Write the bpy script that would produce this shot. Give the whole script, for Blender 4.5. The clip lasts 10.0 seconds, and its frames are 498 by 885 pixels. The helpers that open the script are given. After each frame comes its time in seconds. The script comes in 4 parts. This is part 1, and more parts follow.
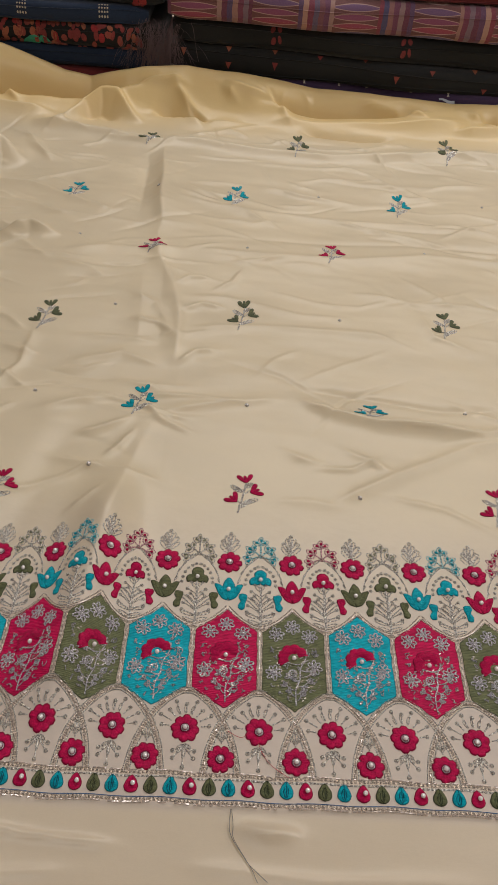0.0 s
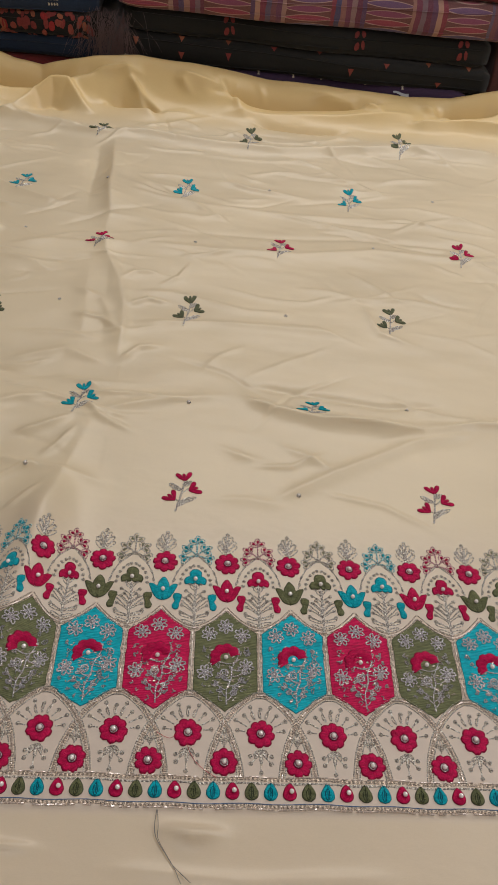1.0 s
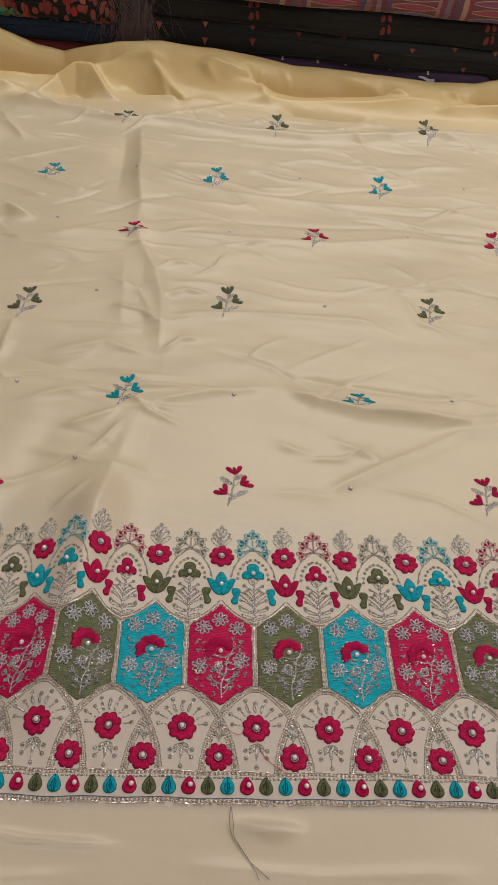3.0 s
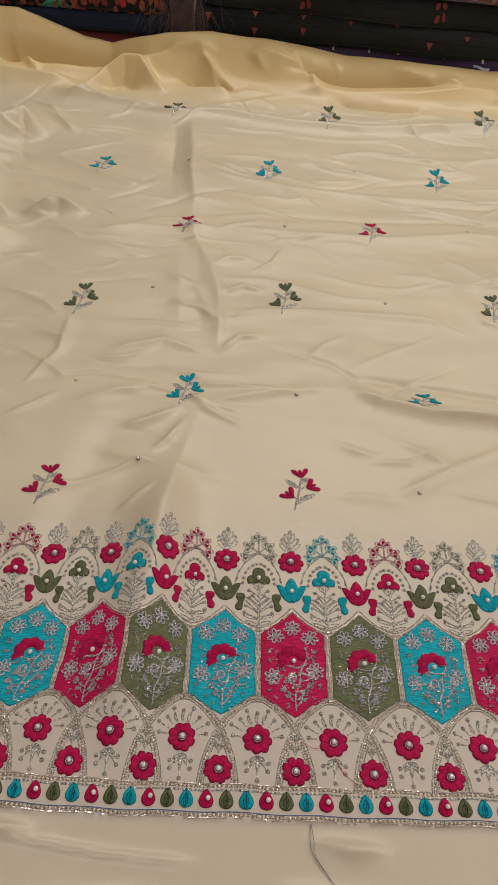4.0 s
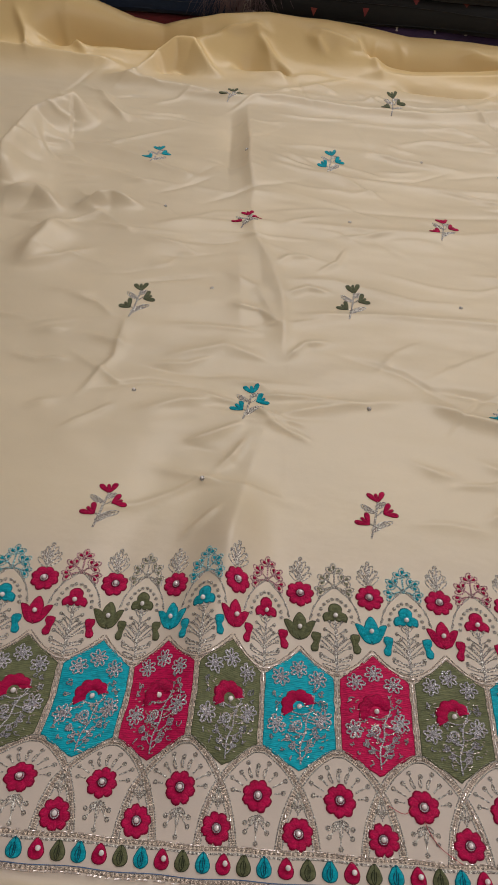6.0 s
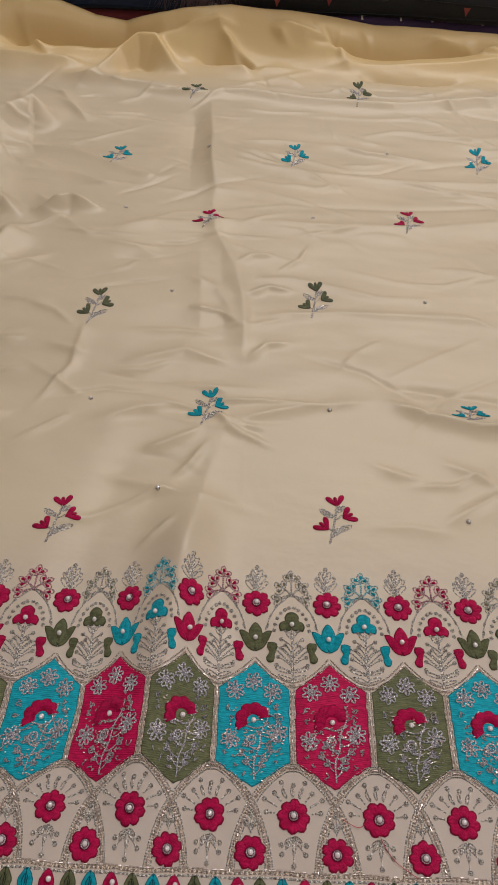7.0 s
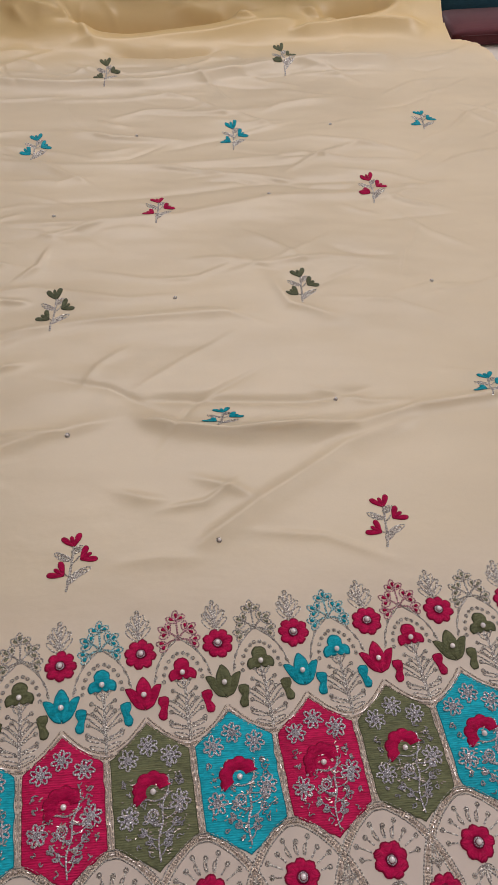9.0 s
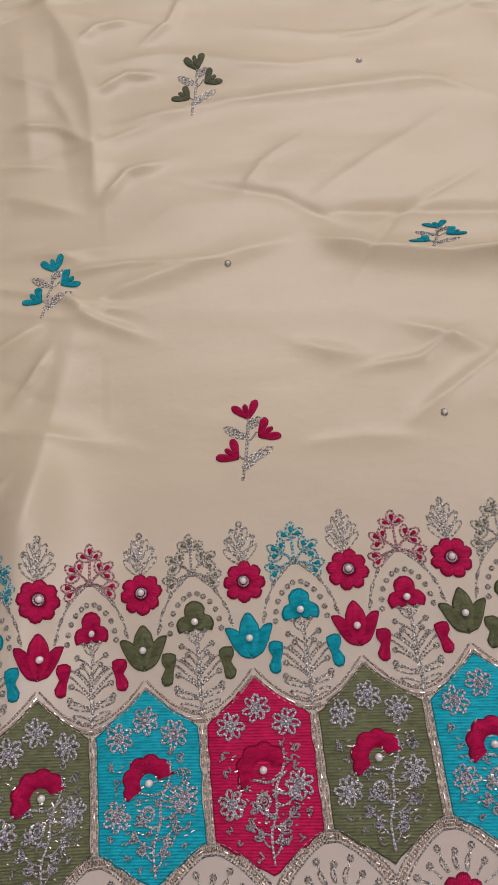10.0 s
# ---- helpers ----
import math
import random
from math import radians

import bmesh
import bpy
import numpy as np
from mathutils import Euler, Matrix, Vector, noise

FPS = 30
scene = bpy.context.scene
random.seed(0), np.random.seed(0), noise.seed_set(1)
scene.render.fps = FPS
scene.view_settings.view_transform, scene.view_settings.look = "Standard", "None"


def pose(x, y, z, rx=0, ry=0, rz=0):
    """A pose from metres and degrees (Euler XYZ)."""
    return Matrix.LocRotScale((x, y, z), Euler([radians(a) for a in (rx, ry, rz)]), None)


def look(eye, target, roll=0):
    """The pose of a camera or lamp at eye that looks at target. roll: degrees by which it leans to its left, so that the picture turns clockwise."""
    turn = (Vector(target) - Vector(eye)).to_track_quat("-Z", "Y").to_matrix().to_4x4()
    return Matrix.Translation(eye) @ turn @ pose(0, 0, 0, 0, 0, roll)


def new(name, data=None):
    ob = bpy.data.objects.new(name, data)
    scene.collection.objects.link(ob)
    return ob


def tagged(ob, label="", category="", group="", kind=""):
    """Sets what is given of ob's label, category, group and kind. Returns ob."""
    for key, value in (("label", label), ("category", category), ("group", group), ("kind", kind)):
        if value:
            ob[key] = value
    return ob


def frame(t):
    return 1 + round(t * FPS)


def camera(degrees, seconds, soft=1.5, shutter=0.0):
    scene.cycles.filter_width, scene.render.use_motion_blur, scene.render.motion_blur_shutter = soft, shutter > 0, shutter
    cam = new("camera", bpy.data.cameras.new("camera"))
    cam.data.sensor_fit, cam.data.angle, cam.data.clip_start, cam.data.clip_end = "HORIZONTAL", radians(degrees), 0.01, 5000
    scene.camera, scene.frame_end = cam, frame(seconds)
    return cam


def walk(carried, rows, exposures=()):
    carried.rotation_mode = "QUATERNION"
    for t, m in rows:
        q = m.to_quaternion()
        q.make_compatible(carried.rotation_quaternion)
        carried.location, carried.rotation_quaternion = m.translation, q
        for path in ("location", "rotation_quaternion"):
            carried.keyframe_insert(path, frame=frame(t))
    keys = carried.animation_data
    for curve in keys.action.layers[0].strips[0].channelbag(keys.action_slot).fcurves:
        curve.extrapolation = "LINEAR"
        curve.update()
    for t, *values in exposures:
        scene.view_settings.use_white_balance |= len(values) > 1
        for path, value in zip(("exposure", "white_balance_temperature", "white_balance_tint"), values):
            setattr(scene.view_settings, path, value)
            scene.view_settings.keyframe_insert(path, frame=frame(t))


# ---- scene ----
cam = camera(36.4, 10.0, soft=1.1)
PATH = [
    (0, (0.02, -0.233, 0.518), (0.074, 1.184, -0.892), 4.8),
    (0.5, (0.048, -0.23, 0.527), (0.16, 1.178, -0.888), 6.6),
    (1, (0.053, -0.226, 0.525), (0.174, 1.171, -0.901), 6.5),
    (1.5, (0.046, -0.227, 0.527), (0.174, 1.162, -0.906), 6.5),
    (2, (0.036, -0.226, 0.528), (0.174, 1.156, -0.911), 6.7),
    (3.5, (-0.014, -0.21, 0.516), (0.094, 1.156, -0.94), 5.8),
    (4, (-0.032, -0.2, 0.512), (0.034, 1.158, -0.955), 5.0),
    (4.5, (-0.052, -0.192, 0.508), (-0.013, 1.159, -0.966), 4.8),
    (5, (-0.07, -0.184, 0.507), (-0.06, 1.161, -0.973), 4.1),
    (6.5, (-0.065, -0.131, 0.491), (-0.079, 1.181, -1.018), 3.3),
    (7, (-0.032, -0.128, 0.496), (-0.04, 1.177, -1.019), 1.7),
    (7.5, (-0.024, -0.126, 0.497), (-0.022, 1.169, -1.027), 1.1),
    (8, (-0.007, -0.121, 0.491), (0.017, 1.168, -1.037), 1.7),
    (8.5, (0.059, -0.107, 0.503), (0.217, 1.183, -1.017), 0.3),
    (9, (0.098, -0.069, 0.477), (0.367, 1.167, -1.072), 2.9),
    (9.5, (0.099, 0.008, 0.416), (0.269, 0.981, -1.324), 0.3),
    (10, (0.047, 0.048, 0.369), (-0.002, 0.894, -1.443), -10.1),
]
walk(cam, [(t, look(eye, target, roll)) for t, eye, target, roll in PATH],
     exposures=[(0.0, -0.02, 6320, 12), (2.2, -0.02, 6350, 12), (4.0, 0.0, 6420, 11), (5.0, -0.02, 6320, 11), (6.5, -0.10, 6260, 16), (7.5, -0.15, 6320, 17), (8.0, -0.23, 6330, 20), (8.6, -0.15, 6200, 19), (9.2, -0.06, 6150, 19), (10.0, 0.0, 6050, 20)])

# ---------------------------------------------------------------- light
world = bpy.data.worlds.new("shop_world")
scene.world = world
world.use_nodes = True
world.node_tree.nodes["Background"].inputs[0].default_value = (1.0, 0.92, 0.80, 1)
world.node_tree.nodes["Background"].inputs[1].default_value = 0.05
FLOOR, CEIL, TABLE = -0.79, 2.05, -0.012


def panel_lamp(x, y, sx, sy, watts, color):
    data = bpy.data.lights.new("ceiling_lamp", "AREA")
    data.shape, data.size, data.size_y, data.energy, data.color = "RECTANGLE", sx, sy, watts, color
    ob = new("ceiling_lamp", data)
    ob.matrix_world = look((x, y, CEIL - 0.045), (x, y, 0))
    return ob


LAMPS = ((0.35, 1.85, 1.9, 0.7, 26), (1.75, 0.55, 0.3, 1.2, 21.5), (-0.3, -1.1, 1.3, 0.4, 12))
for lx, ly, lsx, lsy, watts in LAMPS:
    panel_lamp(lx, ly, lsx, lsy, watts, (1.0, 0.985, 0.985))

# ---------------------------------------------------------------- materials


class Mat:
    """A node material with short ways to add nodes."""

    def __init__(self, name, color, rough=0.6, metal=0.0, spec=0.5, sheen=0.0, coat=0.0):
        self.m = bpy.data.materials.new(name)
        self.m.use_nodes = True
        self.t = self.m.node_tree
        self.b = self.t.nodes["Principled BSDF"]
        self.set("Base Color", (*color, 1))
        self.set("Roughness", rough)
        self.set("Metallic", metal)
        self.set("Specular IOR Level", spec)
        self.set("Sheen Weight", sheen)
        self.set("Coat Weight", coat)
        self.color = color

    def set(self, key, value):
        self.b.inputs[key].default_value = value

    def node(self, kind, **values):
        n = self.t.nodes.new(kind)
        for key, value in values.items():
            n.inputs[key.replace("_", " ")].default_value = value
        return n

    def link(self, a, b):
        self.t.links.new(a, b)

    def coords(self, which="Object", scale=(1, 1, 1)):
        c = self.node("ShaderNodeTexCoord")
        m = self.node("ShaderNodeMapping")
        m.inputs["Scale"].default_value = scale
        self.link(c.outputs[which], m.inputs[0])
        return m.outputs[0]

    def noise(self, scale, detail=4, which="Object", stretch=(1, 1, 1)):
        n = self.node("ShaderNodeTexNoise", Scale=scale, Detail=detail)
        self.link(self.coords(which, stretch), n.inputs["Vector"])
        return n.outputs["Fac"]

    def wave(self, scale, distortion, which, axis="X", detail_scale=2.0):
        n = self.node("ShaderNodeTexWave", Scale=scale, Distortion=distortion)
        n.inputs["Detail Scale"].default_value = detail_scale
        n.bands_direction = axis
        self.link(self.coords(which), n.inputs["Vector"])
        return n.outputs["Fac"]

    def ramp(self, fac, *stops):
        r = self.node("ShaderNodeValToRGB")
        e = r.color_ramp.elements
        while len(e) < len(stops):
            e.new(0.5)
        for el, (p, c) in zip(e, stops):
            el.position, el.color = p, (*c, 1)
        self.link(fac, r.inputs[0])
        return r.outputs[0]

    def mix(self, fac, a, b, blend="MIX"):
        n = self.t.nodes.new("ShaderNodeMix")
        n.data_type, n.blend_type = "RGBA", blend
        for sock, value in ((n.inputs[0], fac), (n.inputs[6], a), (n.inputs[7], b)):
            if isinstance(value, (int, float)):
                sock.default_value = value
            elif isinstance(value, tuple):
                sock.default_value = (*value, 1)
            else:
                self.link(value, sock)
        return n.outputs[2]

    def base(self, out):
        self.link(out, self.b.inputs["Base Color"])
        return self

    def rough(self, fac, lo, hi):
        n = self.node("ShaderNodeMapRange")
        n.inputs[3].default_value, n.inputs[4].default_value = lo, hi
        self.link(fac, n.inputs[0])
        self.link(n.outputs[0], self.b.inputs["Roughness"])
        return self

    def bump(self, fac, distance, strength=1.0, after=None):
        n = self.node("ShaderNodeBump", Strength=strength, Distance=distance)
        self.link(fac, n.inputs["Height"])
        if after:
            self.link(after, n.inputs["Normal"])
        self.link(n.outputs[0], self.b.inputs["Normal"])
        return n.outputs[0]


def darker(c, k):
    return tuple(v * k for v in c)


def silk(name, color, near, end):
    """Silk; near is a greyer, pinker tone of it along the border and below; end is the gold of light bounced between
    the far folds, painted into the base colour.
    """
    m = Mat(name, color, 0.42, 0, 0.5, 0.03)
    m.set("IOR", 1.62)
    m.set("Specular Tint", (1.0, 0.96, 0.86, 1))
    m.set("Sheen Roughness", 0.35)
    m.set("Sheen Tint", (1.0, 0.97, 0.92, 1))
    broad = m.noise(5, 3, stretch=(1, 2.2, 1))
    weave = m.noise(1500, 2, stretch=(0.5, 1, 1))
    c = m.node("ShaderNodeTexCoord")
    sep = m.node("ShaderNodeSeparateXYZ")
    m.link(c.outputs["Object"], sep.inputs[0])
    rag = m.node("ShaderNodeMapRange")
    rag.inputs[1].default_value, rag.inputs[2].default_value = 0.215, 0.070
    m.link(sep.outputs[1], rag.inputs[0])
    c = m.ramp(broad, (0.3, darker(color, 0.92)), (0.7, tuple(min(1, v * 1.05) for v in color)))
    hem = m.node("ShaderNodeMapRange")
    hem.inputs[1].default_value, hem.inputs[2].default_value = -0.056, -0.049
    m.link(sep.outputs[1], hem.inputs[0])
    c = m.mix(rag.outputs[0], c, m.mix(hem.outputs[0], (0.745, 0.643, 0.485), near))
    # golden bounce light of the bunched far end, put into the colour by y
    fold_bounce = m.node("ShaderNodeMapRange")
    fold_bounce.inputs[1].default_value, fold_bounce.inputs[2].default_value = 0.965, 1.045
    m.link(sep.outputs[1], fold_bounce.inputs[0])
    c = m.mix(fold_bounce.outputs[0], c, end)
    c = m.mix(0.1, c, m.ramp(weave, (0.35, darker(color, 0.75)), (0.65, color)))
    m.base(c)
    m.rough(broad, 0.34, 0.44)
    fine = m.bump(m.noise(42, 3, stretch=(0.8, 1.2, 1)), 0.0016, 0.35)
    m.bump(weave, 0.00012, 0.3, fine)
    # thin silk lets light through, and colours it
    thin = m.node("ShaderNodeBsdfTranslucent", Color=(0.95, 0.66, 0.20, 1))
    both = m.node("ShaderNodeMixShader", Fac=0.20)
    m.link(m.b.outputs[0], both.inputs[1])
    m.link(thin.outputs[0], both.inputs[2])
    m.link(both.outputs[0], m.t.nodes["Material Output"].inputs["Surface"])
    return m.m


def stitched(name, color, scale=2.6, sheen=0.06):
    """Satin stitch: fine parallel threads that follow the shape's own map, drawn in to a dark line at the rim."""
    m = Mat(name, color, 0.5, 0, 0.2, sheen)
    m.set("Sheen Tint", (*tuple(min(1, v * 1.3 + 0.08) for v in color), 1))
    threads = m.wave(scale, 2.6, "UV", detail_scale=7.0)
    tint = m.noise(480, 4, stretch=(0.45, 1.3, 1))
    patch = m.noise(75, 3)
    lit = tuple(min(1, v * 1.10) for v in color)
    c = m.mix(threads, darker(color, 0.60), lit)
    c = m.mix(0.55, c, m.ramp(tint, (0.38, darker(color, 0.40)), (0.58, lit)))
    c = m.mix(0.35, c, m.ramp(patch, (0.36, darker(color, 0.74)), (0.62, lit)))
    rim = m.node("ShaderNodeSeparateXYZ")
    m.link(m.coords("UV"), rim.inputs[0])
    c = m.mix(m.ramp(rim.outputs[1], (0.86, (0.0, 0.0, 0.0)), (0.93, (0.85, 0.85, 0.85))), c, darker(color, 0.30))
    m.base(c)
    m.bump(threads, 0.0004, 0.7, m.bump(tint, 0.0006, 0.6))
    return m.m


def metallic(name, color, rough, bumpy=0.0, metal=1.0, gap=0.22):
    """Metal thread: chain stitches along it, with glints and dark gaps painted into its colour."""
    m = Mat(name, color, rough, metal)
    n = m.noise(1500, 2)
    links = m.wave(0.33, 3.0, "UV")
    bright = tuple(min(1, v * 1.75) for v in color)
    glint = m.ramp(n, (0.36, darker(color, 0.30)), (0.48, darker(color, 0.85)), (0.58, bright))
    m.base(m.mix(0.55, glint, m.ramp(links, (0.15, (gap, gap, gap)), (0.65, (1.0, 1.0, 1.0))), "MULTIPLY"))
    m.rough(n, rough * 1.4, rough * 0.6)
    m.bump(links, bumpy, 1.0, m.bump(n, bumpy, 0.8))
    return m.m


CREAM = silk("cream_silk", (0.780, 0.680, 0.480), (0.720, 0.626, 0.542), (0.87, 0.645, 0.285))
MAGENTA_RGB, TEAL_RGB, OLIVE_RGB = (0.60, 0.004, 0.085), (0.002, 0.45, 0.56), (0.165, 0.180, 0.085)
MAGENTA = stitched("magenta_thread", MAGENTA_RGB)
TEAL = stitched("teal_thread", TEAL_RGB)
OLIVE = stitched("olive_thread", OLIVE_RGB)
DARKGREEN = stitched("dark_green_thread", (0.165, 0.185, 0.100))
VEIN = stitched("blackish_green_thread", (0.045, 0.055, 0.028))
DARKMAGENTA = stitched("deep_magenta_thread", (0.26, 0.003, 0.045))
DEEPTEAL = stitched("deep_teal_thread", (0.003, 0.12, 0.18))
HUES = (MAGENTA, OLIVE, TEAL)
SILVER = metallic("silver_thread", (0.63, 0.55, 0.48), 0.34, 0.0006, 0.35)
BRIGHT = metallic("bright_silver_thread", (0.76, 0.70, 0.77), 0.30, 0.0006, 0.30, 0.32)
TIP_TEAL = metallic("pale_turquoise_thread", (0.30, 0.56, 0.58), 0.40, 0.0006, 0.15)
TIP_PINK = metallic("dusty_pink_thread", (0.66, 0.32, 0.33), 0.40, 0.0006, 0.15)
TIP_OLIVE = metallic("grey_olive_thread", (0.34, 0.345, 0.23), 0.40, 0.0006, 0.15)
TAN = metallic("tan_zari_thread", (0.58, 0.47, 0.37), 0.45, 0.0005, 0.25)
BEAD = Mat("silver_bugle_bead", (0.62, 0.54, 0.47), 0.26, 0.55, 0.5, 0, 0.1).m
PEARL = Mat("pearl", (0.88, 0.83, 0.81), 0.16, 0.12, 0.7, 0, 1.0).m
WHITE_THREAD = stitched("white_thread", (0.72, 0.64, 0.64))
GREY_THREAD = Mat("grey_cotton_thread", (0.22, 0.21, 0.19), 0.7).m
RED_THREAD = Mat("red_cotton_thread", (0.5, 0.03, 0.05), 0.7).m
BLUE_THREAD = Mat("blue_cotton_thread", (0.1, 0.16, 0.28), 0.7).m

# ---------------------------------------------------------------- the cloth's lie
rng = np.random.default_rng(7)


def lattice(nx, ny):
    return rng.random((ny + 2, nx + 2)) * 2 - 1


def field(x, y, sx, sy, table):
    """Smooth noise of cell size sx by sy."""
    fx, fy = (x + 3) / sx, (y + 3) / sy
    ix, iy = np.floor(fx).astype(int), np.floor(fy).astype(int)
    tx, ty = fx - ix, fy - iy
    tx, ty = tx * tx * (3 - 2 * tx), ty * ty * (3 - 2 * ty)
    h, w = table.shape
    g = lambda a, b: table[b % h, a % w]
    return (g(ix, iy) * (1 - tx) + g(ix + 1, iy) * tx) * (1 - ty) + (g(ix, iy + 1) * (1 - tx) + g(ix + 1, iy + 1) * tx) * ty


N1, N2, N3, N4 = lattice(40, 40), lattice(60, 60), lattice(90, 90), lattice(90, 90)
CREASES = []


def crease(points, height, near, far=None, end=0.04, power=1.35):
    """A ridge (or, below zero, a furrow) along a line: near is its width on the line's right hand, far on its left."""
    CREASES.append((points, height, near, far or near, end, power))


def crease_height(x, y):
    total_z = np.zeros_like(x)
    for pts, h, wr, wl, end, power in CREASES:
        reach = 3.2 * max(wr, wl)
        px, py = [p[0] for p in pts], [p[1] for p in pts]
        i0, i1 = np.searchsorted(x[0], (min(px) - reach, max(px) + reach))
        j0, j1 = np.searchsorted(y[:, 0], (min(py) - reach, max(py) + reach))
        if i1 <= i0 or j1 <= j0:
            continue
        xs, ys = x[j0:j1, i0:i1], y[j0:j1, i0:i1]
        best = np.full(xs.shape, 9.0)
        side, along = np.zeros_like(xs), np.zeros_like(xs)
        total, run = sum(math.dist(a, b) for a, b in zip(pts, pts[1:])), 0.0
        for (ax, ay), (bx, by) in zip(pts, pts[1:]):
            dx, dy = bx - ax, by - ay
            ln = math.hypot(dx, dy)
            s = np.clip(((xs - ax) * dx + (ys - ay) * dy) / ln ** 2, 0, 1)
            d = np.hypot(xs - ax - s * dx, ys - ay - s * dy)
            near = d < best
            best = np.where(near, d, best)
            side = np.where(near, dx * (ys - ay) - dy * (xs - ax), side)
            along = np.where(near, run + s * ln, along)
            run += ln
        w = np.where(side > 0, wl, wr) * (0.85 + 0.3 * field(xs, ys, 0.05, 0.05, N1) ** 2)
        fade = np.clip(np.minimum(along, total - along) / end, 0, 1)
        fade = 0.06 + 0.94 * fade * fade * (3 - 2 * fade)
        lift, tight = (1.1, 0.64) if abs(h) < 0.0036 else (0.66, 0.66) if abs(h) < 0.0062 else (1.2, 0.8)
        total_z[j0:j1, i0:i1] += lift * h * fade * np.exp(-(best / (tight * w)) ** power)
    return total_z


# the great fold over the border, and the pressed line up the middle of the piece
crease([(-0.068, 0.262), (-0.078, 0.19), (-0.084, 0.11), (-0.093, 0.03), (-0.099, -0.03)], 0.0170, 0.042, 0.030, 0.09, 1.8)
crease([(-0.055, 0.325), (-0.062, 0.285), (-0.070, 0.246), (-0.074, 0.213), (-0.079, 0.183), (-0.083, 0.13)], 0.0045, 0.034, 0.016, 0.05, 1.25)
crease([(-0.120, 0.180), (-0.102, 0.200), (-0.086, 0.218)], 0.0034, 0.006, 0.005, 0.02)
crease([(-0.098, 0.255), (-0.084, 0.273), (-0.070, 0.300)], 0.0034, 0.007, 0.005, 0.02)
crease([(-0.135, 0.225), (-0.110, 0.243), (-0.090, 0.248)], 0.0028, 0.006, 0.005, 0.02)
crease([(-0.130, 0.285), (-0.100, 0.300), (-0.072, 0.318)], 0.0034, 0.008, 0.006, 0.02)
crease([(-0.17, 0.10), (-0.15, 0.22), (-0.13, 0.32)], -0.002, 0.03, 0.03, 0.06, 2.0)
crease([(-0.107, 0.955), (-0.104, 0.90), (-0.097, 0.83), (-0.095, 0.77), (-0.086, 0.70), (-0.088, 0.655)], 0.0085, 0.015, 0.038, 0.11)
crease([(-0.131, 0.94), (-0.125, 0.86), (-0.123, 0.78), (-0.118, 0.70)], -0.0062, 0.018, 0.018, 0.11)
crease([(-0.092, 0.69), (-0.080, 0.611), (-0.057, 0.553), (-0.046, 0.499), (-0.043, 0.449), (-0.043, 0.385)], 0.0060, 0.018, 0.012, 0.06)
crease([(-0.100, 0.60), (-0.090, 0.50), (-0.086, 0.42)], 0.0015, 0.020, 0.014, 0.06)
crease([(-0.057, 0.553), (-0.040, 0.570), (-0.010, 0.572)], 0.0034, 0.008, 0.006, 0.02)
crease([(-0.046, 0.500), (-0.020, 0.517), (0.010, 0.512)], 0.0034, 0.008, 0.006, 0.02)
crease([(-0.043, 0.400), (-0.022, 0.425), (0.008, 0.430)], 0.0034, 0.008, 0.006, 0.02)
crease([(-0.043, 0.450), (-0.070, 0.475), (-0.105, 0.480)], 0.0030, 0.008, 0.006, 0.02)
crease([(-0.075, 0.60), (-0.068, 0.50), (-0.062, 0.42)], -0.0008, 0.012)
# long creases across
crease([(-0.18, 0.318), (-0.134, 0.338), (-0.09, 0.345)], 0.006, 0.012, 0.014)
crease([(-0.06, 0.322), (-0.004, 0.338), (0.05, 0.348), (0.083, 0.354)], 0.005, 0.011, 0.013)
crease([(0.083, 0.356), (0.122, 0.338), (0.17, 0.326), (0.218, 0.324), (0.275, 0.318), (0.33, 0.330), (0.45, 0.338)], 0.0062, 0.011, 0.010)
crease([(0.09, 0.372), (0.17, 0.362), (0.24, 0.352), (0.31, 0.36)], -0.003, 0.010)
crease([(-0.21, 0.615), (-0.15, 0.632), (-0.09, 0.628), (-0.047, 0.634)], 0.0055, 0.018, 0.013)
crease([(-0.045, 0.635), (0.051, 0.628), (0.162, 0.632), (0.265, 0.655), (0.39, 0.652), (0.50, 0.664)], 0.0055, 0.018, 0.012)
crease([(0.0, 0.668), (0.12, 0.672), (0.25, 0.686), (0.40, 0.68)], -0.004, 0.012)
crease([(-0.046, 0.53), (0.007, 0.533), (0.05, 0.52), (0.10, 0.503)], 0.004, 0.014, 0.008)
crease([(-0.039, 0.468), (0.052, 0.478), (0.161, 0.474), (0.21, 0.47)], 0.003, 0.014, 0.009)
crease([(0.15, 0.56), (0.21, 0.55), (0.25, 0.53)], 0.003, 0.012, 0.008)
crease([(0.235, 0.53), (0.25, 0.475), (0.30, 0.45)], 0.0035, 0.012, 0.01)
crease([(-0.077, 0.775), (0.024, 0.749), (0.169, 0.735), (0.342, 0.745)], 0.005, 0.016, 0.010)
crease([(-0.07, 0.82), (0.0, 0.765), (0.06, 0.72)], 0.004, 0.013, 0.010)
crease([(0.03, 0.83), (0.12, 0.80), (0.20, 0.79)], 0.0035, 0.014, 0.010)
crease([(0.12, 0.86), (0.26, 0.85), (0.42, 0.87)], 0.004, 0.018, 0.012)
crease([(-0.33, 0.99), (-0.20, 0.965), (-0.13, 0.945), (-0.06, 0.955), (0.04, 0.935), (0.15, 0.93), (0.26, 0.945), (0.36, 0.965), (0.52, 0.96)], 0.009, 0.020, 0.020)
crease([(0.02, 0.90), (0.12, 0.895), (0.24, 0.905)], 0.004, 0.010)
crease([(0.115, 0.215), (0.184, 0.258), (0.26, 0.300), (0.34, 0.32)], 0.0035, 0.014, 0.009)
